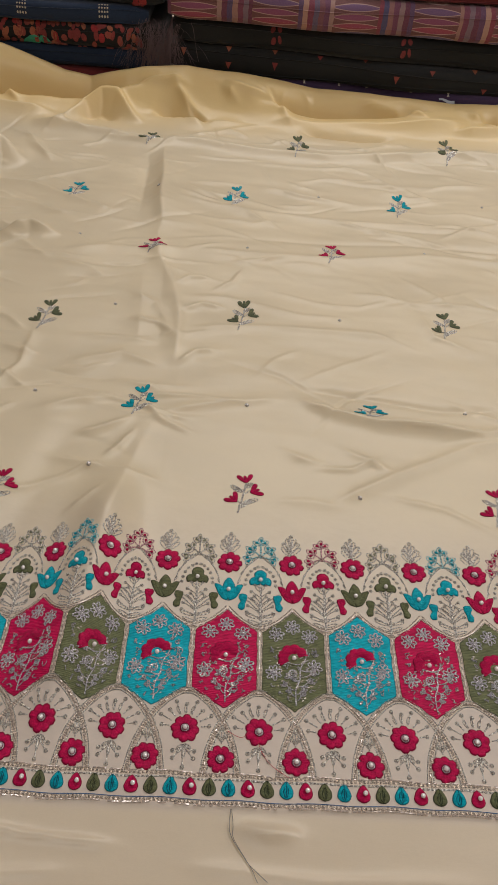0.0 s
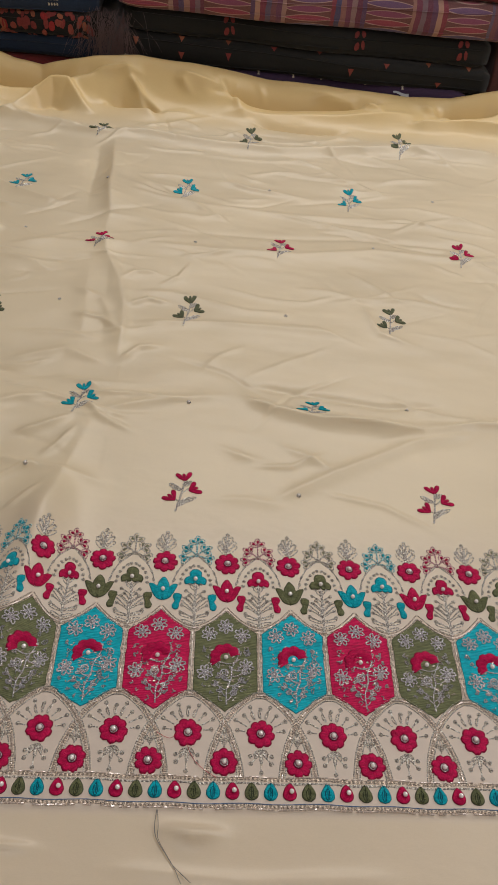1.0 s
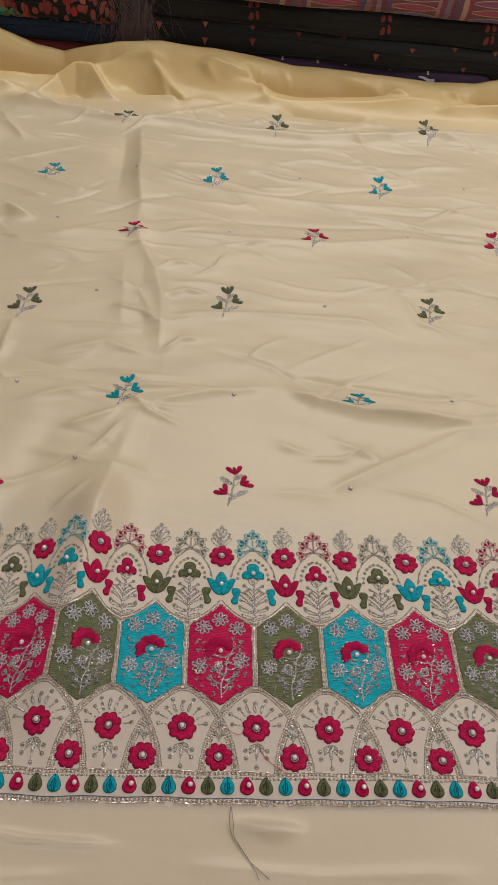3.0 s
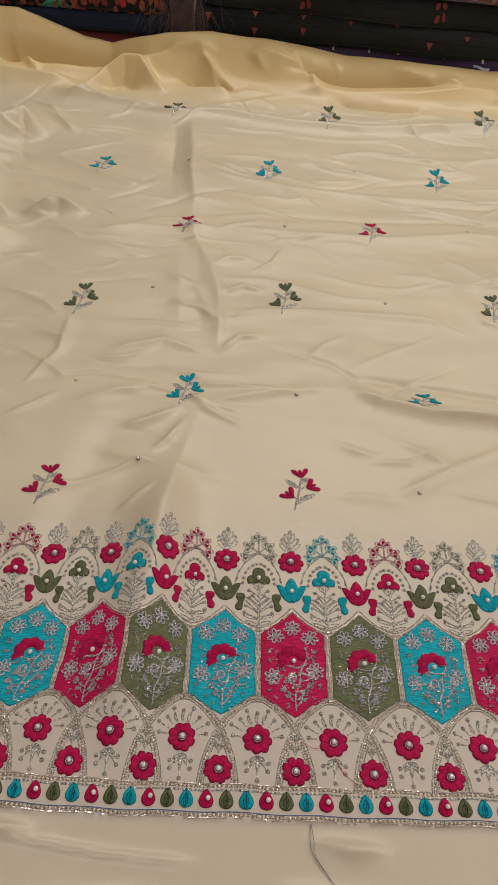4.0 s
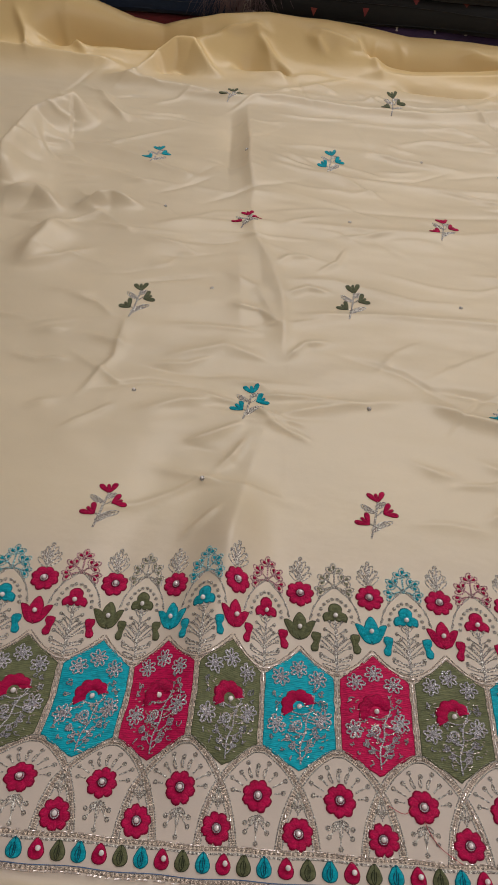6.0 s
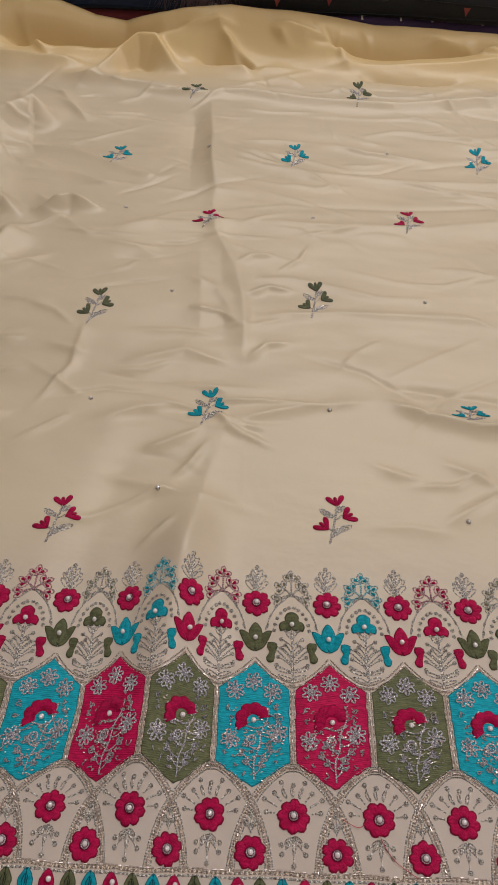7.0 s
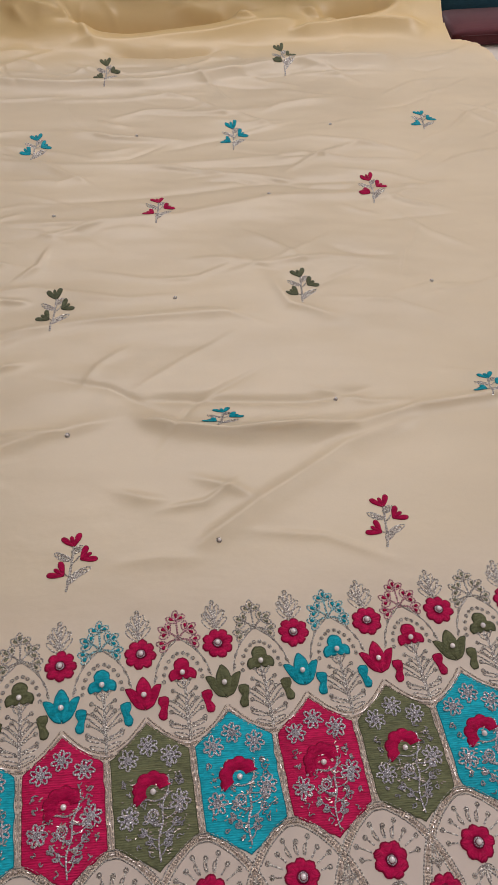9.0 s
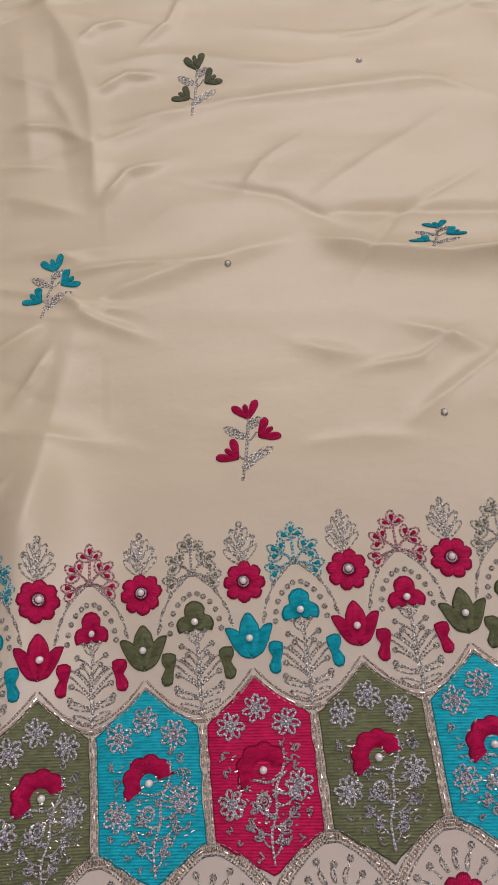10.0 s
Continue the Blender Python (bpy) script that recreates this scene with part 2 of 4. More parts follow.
crease([(0.06, 0.285), (0.09, 0.27), (0.12, 0.262)], 0.0028, 0.010, 0.007)
crease([(0.12, 0.29), (0.16, 0.272), (0.19, 0.25)], 0.0028, 0.010, 0.007)
# the crumpled far corner
crease([(-0.385, 0.66), (-0.402, 0.74), (-0.385, 0.83), (-0.34, 0.87), (-0.30, 0.845)], 0.026, 0.040, 0.020, 0.05, 1.7)
crease([(-0.40, 0.66), (-0.345, 0.672), (-0.303, 0.628)], 0.013, 0.026, 0.016, 0.04, 1.6)
crease([(-0.303, 0.628), (-0.335, 0.52)], 0.012, 0.020, 0.026, 0.04, 1.6)
crease([(-0.335, 0.525), (-0.29, 0.548), (-0.25, 0.572)], 0.006, 0.014, 0.010)
crease([(-0.303, 0.640), (-0.255, 0.668), (-0.21, 0.652)], 0.012, 0.018, 0.012)
crease([(-0.37, 0.80), (-0.28, 0.79), (-0.21, 0.748), (-0.14, 0.715)], 0.006, 0.016, 0.011)
crease([(-0.36, 0.75), (-0.27, 0.735), (-0.20, 0.70)], 0.005, 0.014, 0.010)
crease([(-0.30, 0.419), (-0.25, 0.433)], 0.003, 0.010, 0.008, 0.03)
crease([(-0.243, 0.425), (-0.187, 0.408)], 0.003, 0.010, 0.008, 0.03)
crease([(-0.28, 0.316), (-0.24, 0.334)], 0.003, 0.010, 0.008, 0.03)
crease([(-0.169, 0.395), (-0.101, 0.419), (-0.041, 0.392)], 0.004, 0.012, 0.009)
crease([(-0.122, 0.54), (-0.073, 0.513), (-0.05, 0.45)], 0.004, 0.011, 0.011)
crease([(-0.33, 0.965), (-0.292, 0.895), (-0.26, 0.85)], 0.006, 0.010, 0.012)
crease([(-0.38, 0.95), (-0.36, 0.89)], 0.006, 0.012)
# below the border
crease([(-0.16, -0.064), (-0.09, -0.072), (-0.03, -0.076)], 0.0060, 0.006, 0.004, 0.03)
crease([(-0.21, -0.058), (-0.17, -0.062), (-0.13, -0.060)], 0.007, 0.007, 0.005, 0.03)
crease([(0.03, -0.060), (0.06, -0.066), (0.09, -0.064)], 0.0066, 0.008, 0.005, 0.03)
crease([(0.0, -0.085), (0.09, -0.092), (0.2, -0.088)], 0.0042, 0.008, 0.006)
crease([(-0.25, -0.085), (-0.15, -0.098), (-0.05, -0.09)], 0.0042, 0.008, 0.006)
# where the piece bunches up against the stacked cloths
crease([(-0.300, 0.965), (-0.275, 0.995), (-0.248, 1.040), (-0.222, 1.058), (-0.195, 1.054), (-0.168, 1.022), (-0.140, 1.000)], 0.0130, 0.016, 0.0095, 0.06, 1.5)
crease([(-0.258, 1.010), (-0.222, 1.030), (-0.185, 1.012)], -0.0080, 0.012, 0.012, 0.03, 1.5)
crease([(-0.235, 1.075), (-0.18, 1.080), (-0.118, 1.086)], -0.0110, 0.010, 0.010, 0.05, 1.5)
crease([(-0.112, 1.092), (-0.084, 1.050), (-0.046, 0.990)], 0.0064, 0.022, 0.009, 0.04, 1.5)
crease([(0.050, 1.092), (0.073, 1.055), (0.098, 1.010)], 0.0064, 0.010, 0.020, 0.04, 1.5)
crease([(-0.45, 1.055), (-0.36, 1.064), (-0.29, 1.070), (-0.24, 1.076), (-0.18, 1.086)], -0.034, 0.014, 0.014, 0.07, 1.6)
crease([(-0.52, 1.03), (-0.42, 1.02), (-0.34, 1.015), (-0.29, 1.02)], 0.012, 0.022, 0.014)
crease([(-0.145, 1.045), (-0.09, 1.030), (-0.03, 1.016)], -0.013, 0.007, 0.016, 0.04, 1.5)
crease([(-0.125, 1.026), (-0.06, 1.020), (0.02, 1.016)], 0.006, 0.014, 0.006)
crease([(-0.03, 1.086), (0.03, 1.066), (0.10, 1.044)], 0.008, 0.014, 0.010)
crease([(0.02, 1.060), (0.07, 1.056), (0.11, 1.050)], -0.010, 0.010)
crease([(0.04, 1.080), (0.075, 1.055), (0.15, 1.060), (0.24, 1.066), (0.33, 1.074)], -0.022, 0.008, 0.016, 0.05, 1.5)
crease([(0.10, 1.095), (0.12, 1.075), (0.135, 1.055)], 0.006, 0.008)
crease([(0.05, 1.022), (0.18, 1.036), (0.30, 1.044), (0.40, 1.056)], 0.0064, 0.022, 0.014)
crease([(0.10, 1.008), (0.20, 1.002), (0.27, 1.008)], -0.009, 0.008, 0.012)
crease([(0.40, 1.066), (0.46, 1.066), (0.54, 1.072)], -0.022, 0.008, 0.016, 0.04, 1.5)
crease([(0.36, 1.036), (0.46, 1.042), (0.58, 1.03)], 0.012, 0.018, 0.008)
for pleat in ([(0.032, 1.082), (0.050, 1.070), (0.078, 1.046)], [(-0.105, 1.072), (-0.08, 1.050), (-0.035, 1.018)], [(-0.030, 1.080), (-0.012, 1.068), (0.01, 1.050)], [(-0.405, 1.080), (-0.385, 1.060), (-0.35, 1.030)], [(0.20, 1.082), (0.27, 1.075), (0.33, 1.052)], [(-0.17, 1.080), (-0.12, 1.078), (-0.07, 1.074)], [(0.385, 1.08), (0.41, 1.07), (0.45, 1.05)], [(-0.47, 1.08), (-0.45, 1.05), (-0.44, 1.01)]):
    crease(pleat, 0.008, 0.006, 0.014, 0.03, 1.3)
crease_rng = random.Random(21)
for _ in range(260):
    # small random crinkles all over the open part
    cx, cy = crease_rng.uniform(-0.45, 0.60), crease_rng.uniform(0.21, 1.0)
    if cy < 0.50 and cx > -0.04 and crease_rng.random() < (0.8 if cy < 0.32 else 0.5):
        continue
    ang, ln = crease_rng.gauss(-0.06, 0.42), crease_rng.uniform(0.025, 0.085)
    bend = crease_rng.uniform(-0.25, 0.25)
    p0 = (cx - ln * math.cos(ang - bend), cy - ln * math.sin(ang - bend))
    p2 = (cx + ln * math.cos(ang + bend), cy + ln * math.sin(ang + bend))
    wide = crease_rng.uniform(0.0034, 0.0078)
    crease([p0, (cx, cy), p2], crease_rng.choice((1, 1, -0.7)) * crease_rng.uniform(0.0008, 0.0028), wide * 1.4, wide * 0.8, ln * 0.7)


RIM_X = (-0.70, -0.50, -0.39, -0.34, -0.29, -0.245, -0.20, -0.16, -0.085, 0.03, 0.13, 0.20, 0.30, 0.37, 0.445, 0.52, 0.60)
RIM_Z = (0.080, 0.086, 0.084, 0.066, 0.049, 0.043, 0.056, 0.065, 0.071, 0.060, 0.047, 0.045, 0.040, 0.034, 0.037, 0.055, 0.068)


def lie(x, y):
    """Height of the cloth's upper side over the table."""
    z = crease_height(x, y) - 0.0015
    calm = np.clip((y - 0.17) / np.where(x > -0.04, 0.34, 0.12), 0.2, 1)
    z += 0.0044 * np.clip((y - 0.15) / 0.15, 0.15, 1) * field(x, y, 0.19, 0.13, N1)
    z += calm * 0.0009 * field(x + 0.2 * y, y, 0.13, 0.042, N2)
    z += calm * 0.0010 * field(x - 0.5 * y, y + 0.15 * x, 0.06, 0.024, N3)
    z += calm * 0.0004 * field(x + 0.5 * y, y, 0.03, 0.011, N4)
    # broad swell left of the fold
    z += 0.010 / (1 + np.exp((x + 0.125) / 0.016)) * np.exp(-((y - 0.06) / 0.2) ** 2)
    rim = np.interp(x, RIM_X, RIM_Z)
    s = np.clip((y - 0.93) / 0.168, 0, 1)
    wall = np.clip((y - 1.020 - 0.014 * field(x, y, 0.09, 3.0, N2)) / 0.080, 0, 1)
    z += rim * (0.42 * s ** 1.5 + 0.58 * wall * wall * (3 - 2 * wall))
    over = np.clip((y - 1.100) / 0.03, 0, 1)
    z -= over ** 2 * (rim * 0.8)
    z -= 0.0014 * (1 / (1 + np.exp((y + 0.0502) / 0.0006)))
    return z


STEP = 0.0023
GX = np.arange(-0.66, 0.66, STEP)
GY = np.arange(-0.30, 1.128, STEP)
MX, MY = np.meshgrid(GX, GY)
GZ = lie(MX, MY)
GZ = np.maximum(GZ, TABLE + 0.001)
DZY, DZX = np.gradient(GZ, STEP)


def sample(grid, u, v):
    fx = np.clip((u - GX[0]) / STEP, 0, len(GX) - 1.001)
    fy = np.clip((v - GY[0]) / STEP, 0, len(GY) - 1.001)
    ix, iy = fx.astype(int), fy.astype(int)
    tx, ty = fx - ix, fy - iy
    return (grid[iy, ix] * (1 - tx) + grid[iy, ix + 1] * tx) * (1 - ty) + (grid[iy + 1, ix] * (1 - tx) + grid[iy + 1, ix + 1] * tx) * ty


def drape(p):
    """Lays points (u, v, height over the cloth) on the cloth; the fold draws the border together."""
    p = np.asarray(p, float)
    u, v, h = p[:, 0], p[:, 1], p[:, 2]
    pull = np.clip(-0.045 - u, 0, 0.135) * np.clip((0.187 - v) / 0.006, 0, 1)
    edge = np.clip((0.187 - v) / 0.006, 0, 1)
    u = u + edge * (0.0010 + 0.004 * u) + pull * (0.075 + 0.065 * np.clip(v / 0.06, 0, 1))
    v = v - np.minimum(0.045 * pull, 0.012) * np.clip(v / 0.03, 0, 1)
    z, gx, gy = sample(GZ, u, v), sample(DZX, u, v), sample(DZY, u, v)
    ln = np.sqrt(1 + gx * gx + gy * gy)
    return np.stack((u - h * gx / ln, v - h * gy / ln, z + h / ln), 1)


class Shape:
    """Verts, faces and map of one piece of needlework, in the cloth's own plane."""

    def __init__(self):
        self.p, self.f, self.uv = [], [], []

    def add(self, pts, faces, uvs):
        k = len(self.p)
        self.p += pts
        self.uv += uvs
        self.f += [tuple(i + k for i in f) for f in faces]
        return self

    def dome(self, outline, height, centre=None, lines=9.0, base=0.0003, turn=None, hollow=0.0, crimp=None):
        """A padded satin shape. lines: threads round it; turn: instead, threads run that way, so many per metre. hollow: how far its middle sinks; crimp: heights round it."""
        n = len(outline)
        cx, cy = centre or (sum(p[0] for p in outline) / n, sum(p[1] for p in outline) / n)
        pts, uvs, faces = [], [], []
        fuzz = [1 + random.uniform(-0.028, 0.028) if turn is None else 1 + random.uniform(-0.014, 0.014) for _ in outline]
        for s, h in ((1.0, 0.0), (0.94, 0.45), (0.74, 0.9), (0.42, 1.0 - 0.5 * hollow)):
            for i, (x, y) in enumerate(outline):
                x, y = cx + (x - cx) * fuzz[i], cy + (y - cy) * fuzz[i]
                qx, qy = cx + (x - cx) * s, cy + (y - cy) * s
                pts.append((qx, qy, base + h * height * (crimp[i] if crimp else 1.0)))
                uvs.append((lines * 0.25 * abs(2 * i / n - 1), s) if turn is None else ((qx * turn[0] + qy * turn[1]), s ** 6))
        for r in range(3):
            for i in range(n):
                j = (i + 1) % n
                faces.append((r * n + i, r * n + j, (r + 1) * n + j, (r + 1) * n + i))
        pts.append((cx, cy, base + height * (1.0 - hollow)))
        uvs.append((0, 0) if turn is None else (cx * turn[0] + cy * turn[1], 0))
        faces += [(3 * n + i, 3 * n + (i + 1) % n, 4 * n) for i in range(n)]
        return self.add(pts, faces, uvs)

    def ribbon(self, line, width, height=0.0006, twist=0.25):
        """A couched thread along a line, uneven like chain stitch."""
        pts, faces, uvs = [], [], []
        n = len(line)
        for i, (x, y) in enumerate(line):
            ax, ay = line[max(i - 1, 0)]
            bx, by = line[min(i + 1, n - 1)]
            ln = math.hypot(bx - ax, by - ay) or 1e-9
            nx, ny = -(by - ay) / ln, (bx - ax) / ln
            w = width * 0.58 * (1 + twist * (random.random() - 0.5) * 2)
            hh = height * (0.65 + 0.7 * (i % 2))
            pts += [(x + nx * w, y + ny * w, 0.0001), (x, y, hh), (x - nx * w, y - ny * w, 0.0001)]
            uvs += [(i, 0), (i, 0.5), (i, 1)]
            if i:
                k = 3 * i
                faces += [(k - 3, k, k + 1, k - 2), (k - 2, k + 1, k + 2, k - 1)]
        return self.add(pts, faces, uvs)

    def beads(self, line, length=0.0022, width=0.00095, gap=0.0003, skip=0.06):
        """Bugle beads sewn end to end along a line."""
        step = 0.0
        dist = [0.0]
        for a, b in zip(line, line[1:]):
            dist.append(dist[-1] + math.dist(a, b))
        xs, ys = [p[0] for p in line], [p[1] for p in line]
        while step + length < dist[-1]:
            ln = length * random.uniform(0.75, 1.1)
            if random.random() > skip:
                a = (np.interp(step, dist, xs), np.interp(step, dist, ys))
                b = (np.interp(step + ln, dist, xs), np.interp(step + ln, dist, ys))
                self.bar(a, b, width * random.uniform(0.85, 1.15), random.uniform(-0.12, 0.12))
            step += ln + gap
        return self

    def bar(self, a, b, width, tilt=0.0):
        dx, dy = b[0] - a[0], b[1] - a[1]
        ln = math.hypot(dx, dy) or 1e-9
        dx, dy = dx / ln, dy / ln
        dx, dy = dx - tilt * dy, dy + tilt * dx
        nx, ny = -dy, dx
        w = width / 2
        mid = ((a[0] + b[0]) / 2, (a[1] + b[1]) / 2)
        pts = []
        for e in (-0.5, 0.5):
            ex, ey = mid[0] + dx * ln * e, mid[1] + dy * ln * e
            for s, h in ((-1, 0.3), (-0.6, 1.3), (0.6, 1.3), (1, 0.3)):
                pts.append((ex + nx * w * s, ey + ny * w * s, h * w + random.uniform(0, 0.00035)))
        faces = [(0, 1, 5, 4), (1, 2, 6, 5), (2, 3, 7, 6), (0, 3, 2, 1), (4, 5, 6, 7)]
        return self.add(pts, faces, [(0, 0)] * 8)

    def ball(self, x, y, r, lift=0.0, around=10, rows=5):
        pts, faces = [], []
        for j in range(rows):
            a = math.pi * (j / rows) * 0.5 * 1.25 - 0.39
            for i in range(around):
                t = 2 * math.pi * i / around
                pts.append((x + r * math.cos(a) * math.cos(t), y + r * math.cos(a) * math.sin(t), lift + r * 0.8 + r * math.sin(a)))
        pts.append((x, y, lift + r * 1.8))
        for j in range(rows - 1):
            for i in range(around):
                k = (i + 1) % around
                faces.append((j * around + i, j * around + k, (j + 1) * around + k, (j + 1) * around + i))
        faces += [((rows - 1) * around + i, (rows - 1) * around + (i + 1) % around, rows * around) for i in range(around)]
        return self.add(pts, faces, [(0.476, 0)] * len(pts))

    def ring(self, x, y, r, width=0.0007, n=9):
        return self.ribbon([(x + r * math.cos(2 * math.pi * i / n), y + r * math.sin(2 * math.pi * i / n)) for i in range(n + 1)], width)

    def loop(self, x, y, ang, length, width, thread=0.0006, n=10):
        """The outline of a leaf in thread, from (x, y) outwards."""
        c, s = math.cos(ang), math.sin(ang)
        line = []
        for i in range(n + 1):
            t = 2 * math.pi * i / n
            a, b = length * (0.5 - 0.5 * math.cos(t)), width * 0.5 * math.sin(t) * (0.75 + 0.25 * math.cos(t / 2))
            line.append((x + a * c - b * s, y + a * s + b * c))
        return self.ribbon(line, thread)


def part(name, shape, material, parent, label="", smooth=True, place=drape):
    """Links a Shape as one mesh object under a thing or a part."""
    me = bpy.data.meshes.new(name)
    me.from_pydata(place(shape.p).tolist(), [], shape.f)
    uv = me.uv_layers.new(name="map")
    idx = np.empty(len(me.loops), dtype=np.int32)
    me.loops.foreach_get("vertex_index", idx)
    uv.data.foreach_set("uv", np.asarray(shape.uv, np.float32)[idx].ravel())
    if smooth:
        me.polygons.foreach_set("use_smooth", [True] * len(me.polygons))
    me.materials.append(material)
    ob = new(name, me)
    ob.parent = parent
    if label:
        ob["label"] = label
    return ob


def spline(points, per=8):
    """A smooth line through points."""
    pts = [points[0], *points, points[-1]]
    out = []
    for i in range(1, len(pts) - 2):
        p0, p1, p2, p3 = pts[i - 1:i + 3]
        for k in range(per):
            t = k / per
            out.append(tuple(0.5 * (2 * b + (c - a) * t + (2 * a - 5 * b + 4 * c - d) * t * t + (3 * b - a - 3 * c + d) * t ** 3) for a, b, c, d in zip(p0, p1, p2, p3)))
    return out + [points[-1]]


def shift(line, du, dv=0.0, flip=1):
    return [(du + flip * a, dv + b) for a, b in line]


def polar(cx, cy, n, radius, start=0.0, stop=2 * math.pi):
    """An outline whose radius is a function of the angle."""
    return [(cx + radius(a) * math.cos(a), cy + radius(a) * math.sin(a)) for a in (start + (stop - start) * i / n for i in range(n))]


def petal(x, y, ang, length, width, n=14, tip=0.15):
    c, s = math.cos(ang), math.sin(ang)
    out = []
    for i in range(n):
        t = 2 * math.pi * i / n
        a = length * (0.5 - 0.5 * math.cos(t))
        b = width * 0.5 * math.sin(t) * (0.62 - 0.38 * math.cos(t) + tip * math.cos(t) ** 2)
        out.append((x + a * c - b * s, y + a * s + b * c))
    return out

# ---------------------------------------------------------------- room and table


def plain(name, color, rough, scale=6.0, relief=0.002, amount=0.12):
    m = Mat(name, color, rough)
    n = m.noise(scale, 6)
    m.base(m.ramp(n, (0.3, darker(color, 1 - amount)), (0.7, tuple(min(1, v * (1 + amount)) for v in color))))
    m.bump(m.noise(scale * 12, 4), relief, 0.3)
    return m.m


PLASTER = plain("warm_white_plaster", (0.62, 0.55, 0.45), 0.85)
TERRAZZO = plain("speckled_floor", (0.36, 0.32, 0.27), 0.45, 60, 0.0003, 0.25)
WOOD = Mat("brown_laminate", (0.20, 0.11, 0.06), 0.4)
WOOD.base(WOOD.ramp(WOOD.noise(14, 6, stretch=(0.2, 3, 3)), (0.3, (0.13, 0.07, 0.035)), (0.7, (0.25, 0.14, 0.075))))
WOOD = WOOD.m
SHEET = plain("off_white_counter_sheet", (0.60, 0.54, 0.45), 0.75, 20, 0.002)
LAMP_BODY = plain("white_lamp_housing", (0.75, 0.73, 0.70), 0.4)


def box_mesh(name, x0, x1, y0, y1, z0, z1, material, bevel=0.0, parent=None):
    bm = bmesh.new()
    bmesh.ops.create_cube(bm, size=1, matrix=Matrix.Translation(((x0 + x1) / 2, (y0 + y1) / 2, (z0 + z1) / 2)) @ Matrix.Diagonal((x1 - x0, y1 - y0, z1 - z0, 1)))
    if bevel:
        bmesh.ops.bevel(bm, geom=bm.edges[:], offset=bevel, segments=2, affect="EDGES")
    me = bpy.data.meshes.new(name)
    bm.to_mesh(me)
    bm.free()
    me.materials.append(material)
    ob = new(name, me)
    ob.parent = parent
    return ob


RX, RY0, RY1 = 2.4, -2.2, 2.4
tagged(box_mesh("floor", -RX, RX, RY0, RY1, FLOOR - 0.1, FLOOR, TERRAZZO), "speckled polished stone shop floor", "floor", kind="structure")
tagged(box_mesh("ceiling", -RX, RX, RY0, RY1, CEIL, CEIL + 0.1, PLASTER), "plain warm white ceiling", "ceiling", kind="structure")
for wname, box in (("wall_north", (-RX, RX, RY1, RY1 + 0.1)), ("wall_south", (-RX, RX, RY0 - 0.1, RY0)), ("wall_east", (RX, RX + 0.1, RY0, RY1)), ("wall_west", (-RX - 0.1, -RX, RY0, RY1))):
    tagged(box_mesh(wname, *box, FLOOR, CEIL, PLASTER), "plain warm white plastered shop wall", "wall", kind="structure")
for lx, ly, lsx, lsy, watts in LAMPS:
    fitting = tagged(new("lamp_fitting"), "slim white ceiling lamp fitting", "lamp", "ceiling lamps")
    fitting.location = (lx, ly, CEIL)
    box_mesh("housing", -lsx / 2 - 0.01, lsx / 2 + 0.01, -lsy / 2 - 0.01, lsy / 2 + 0.01, -0.04, 0.0, LAMP_BODY, 0.004, fitting)

counter = tagged(new("counter"), "low shop counter with a pale cloth cover", "counter")
box_mesh("top", -1.25, 1.25, -0.42, 1.75, -0.052, TABLE, SHEET, 0.006, counter)
for cx in (-1.15, 1.15):
    box_mesh("side_panel", cx - 0.03, cx + 0.03, -0.36, 1.7, FLOOR, -0.052, WOOD, 0.003, counter)
box_mesh("front_panel", -1.12, 1.12, -0.36, -0.33, FLOOR, -0.052, WOOD, 0.003, counter)

# ---------------------------------------------------------------- the embroidered piece
P = 0.0515                      # width of one hexagon with its gap
fabric = tagged(new("embroidered_fabric"), "cream silk dress fabric with a bright embroidered border, creased, spread out", "fabric")


def corner_cut(x, y):
    """True where the sheet is."""
    if x > 0.600 - 0.02 * (y - 1.0) and y > 1.005:
        return False
    r = 0.05
    if x > 0.652 - r and y > 1.005 - r and math.hypot(x - 0.652 + r, y - 1.005 + r) > r:
        return False
    return x < 0.652


def sheet():
    ny, nx = GZ.shape
    pts = np.stack((MX.ravel(), MY.ravel(), GZ.ravel()), 1)
    faces = []
    for j in range(ny - 1):
        for i in range(nx - 1):
            if corner_cut(GX[i] + STEP / 2, GY[j] + STEP / 2):
                k = j * nx + i
                faces.append((k, k + 1, k + nx + 1, k + nx))
    me = bpy.data.meshes.new("cloth")
    me.from_pydata(pts.tolist(), [], faces)
    bm = bmesh.new()
    bm.from_mesh(me)
    bmesh.ops.delete(bm, geom=[v for v in bm.verts if not v.link_faces], context="VERTS")
    bm.to_mesh(me)
    bm.free()
    me.polygons.foreach_set("use_smooth", [True] * len(me.polygons))
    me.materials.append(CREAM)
    ob = new("cloth", me)
    ob.parent = fabric
    return ob


sheet()

ARCH = spline([(0.0, 0.0300), (0.10, 0.0292), (0.26, 0.0235), (0.42, 0.0148), (0.56, 0.0030), (0.66, -0.0100), (0.71, -0.0210), (0.735, -0.0305)], 7)
ARCH = [(a * P, b) for a, b in ARCH]
BOWL = spline([(0.0, 0.0835), (0.12, 0.0850), (0.27, 0.0895), (0.40, 0.0955), (0.50, 0.1010)], 6)
BOWL = [(a * P, b) for a, b in BOWL]


def bead_part(*args, **kw):
    """Work too fine to pick apart."""
    return tagged(part(*args, **kw), kind="stuff")


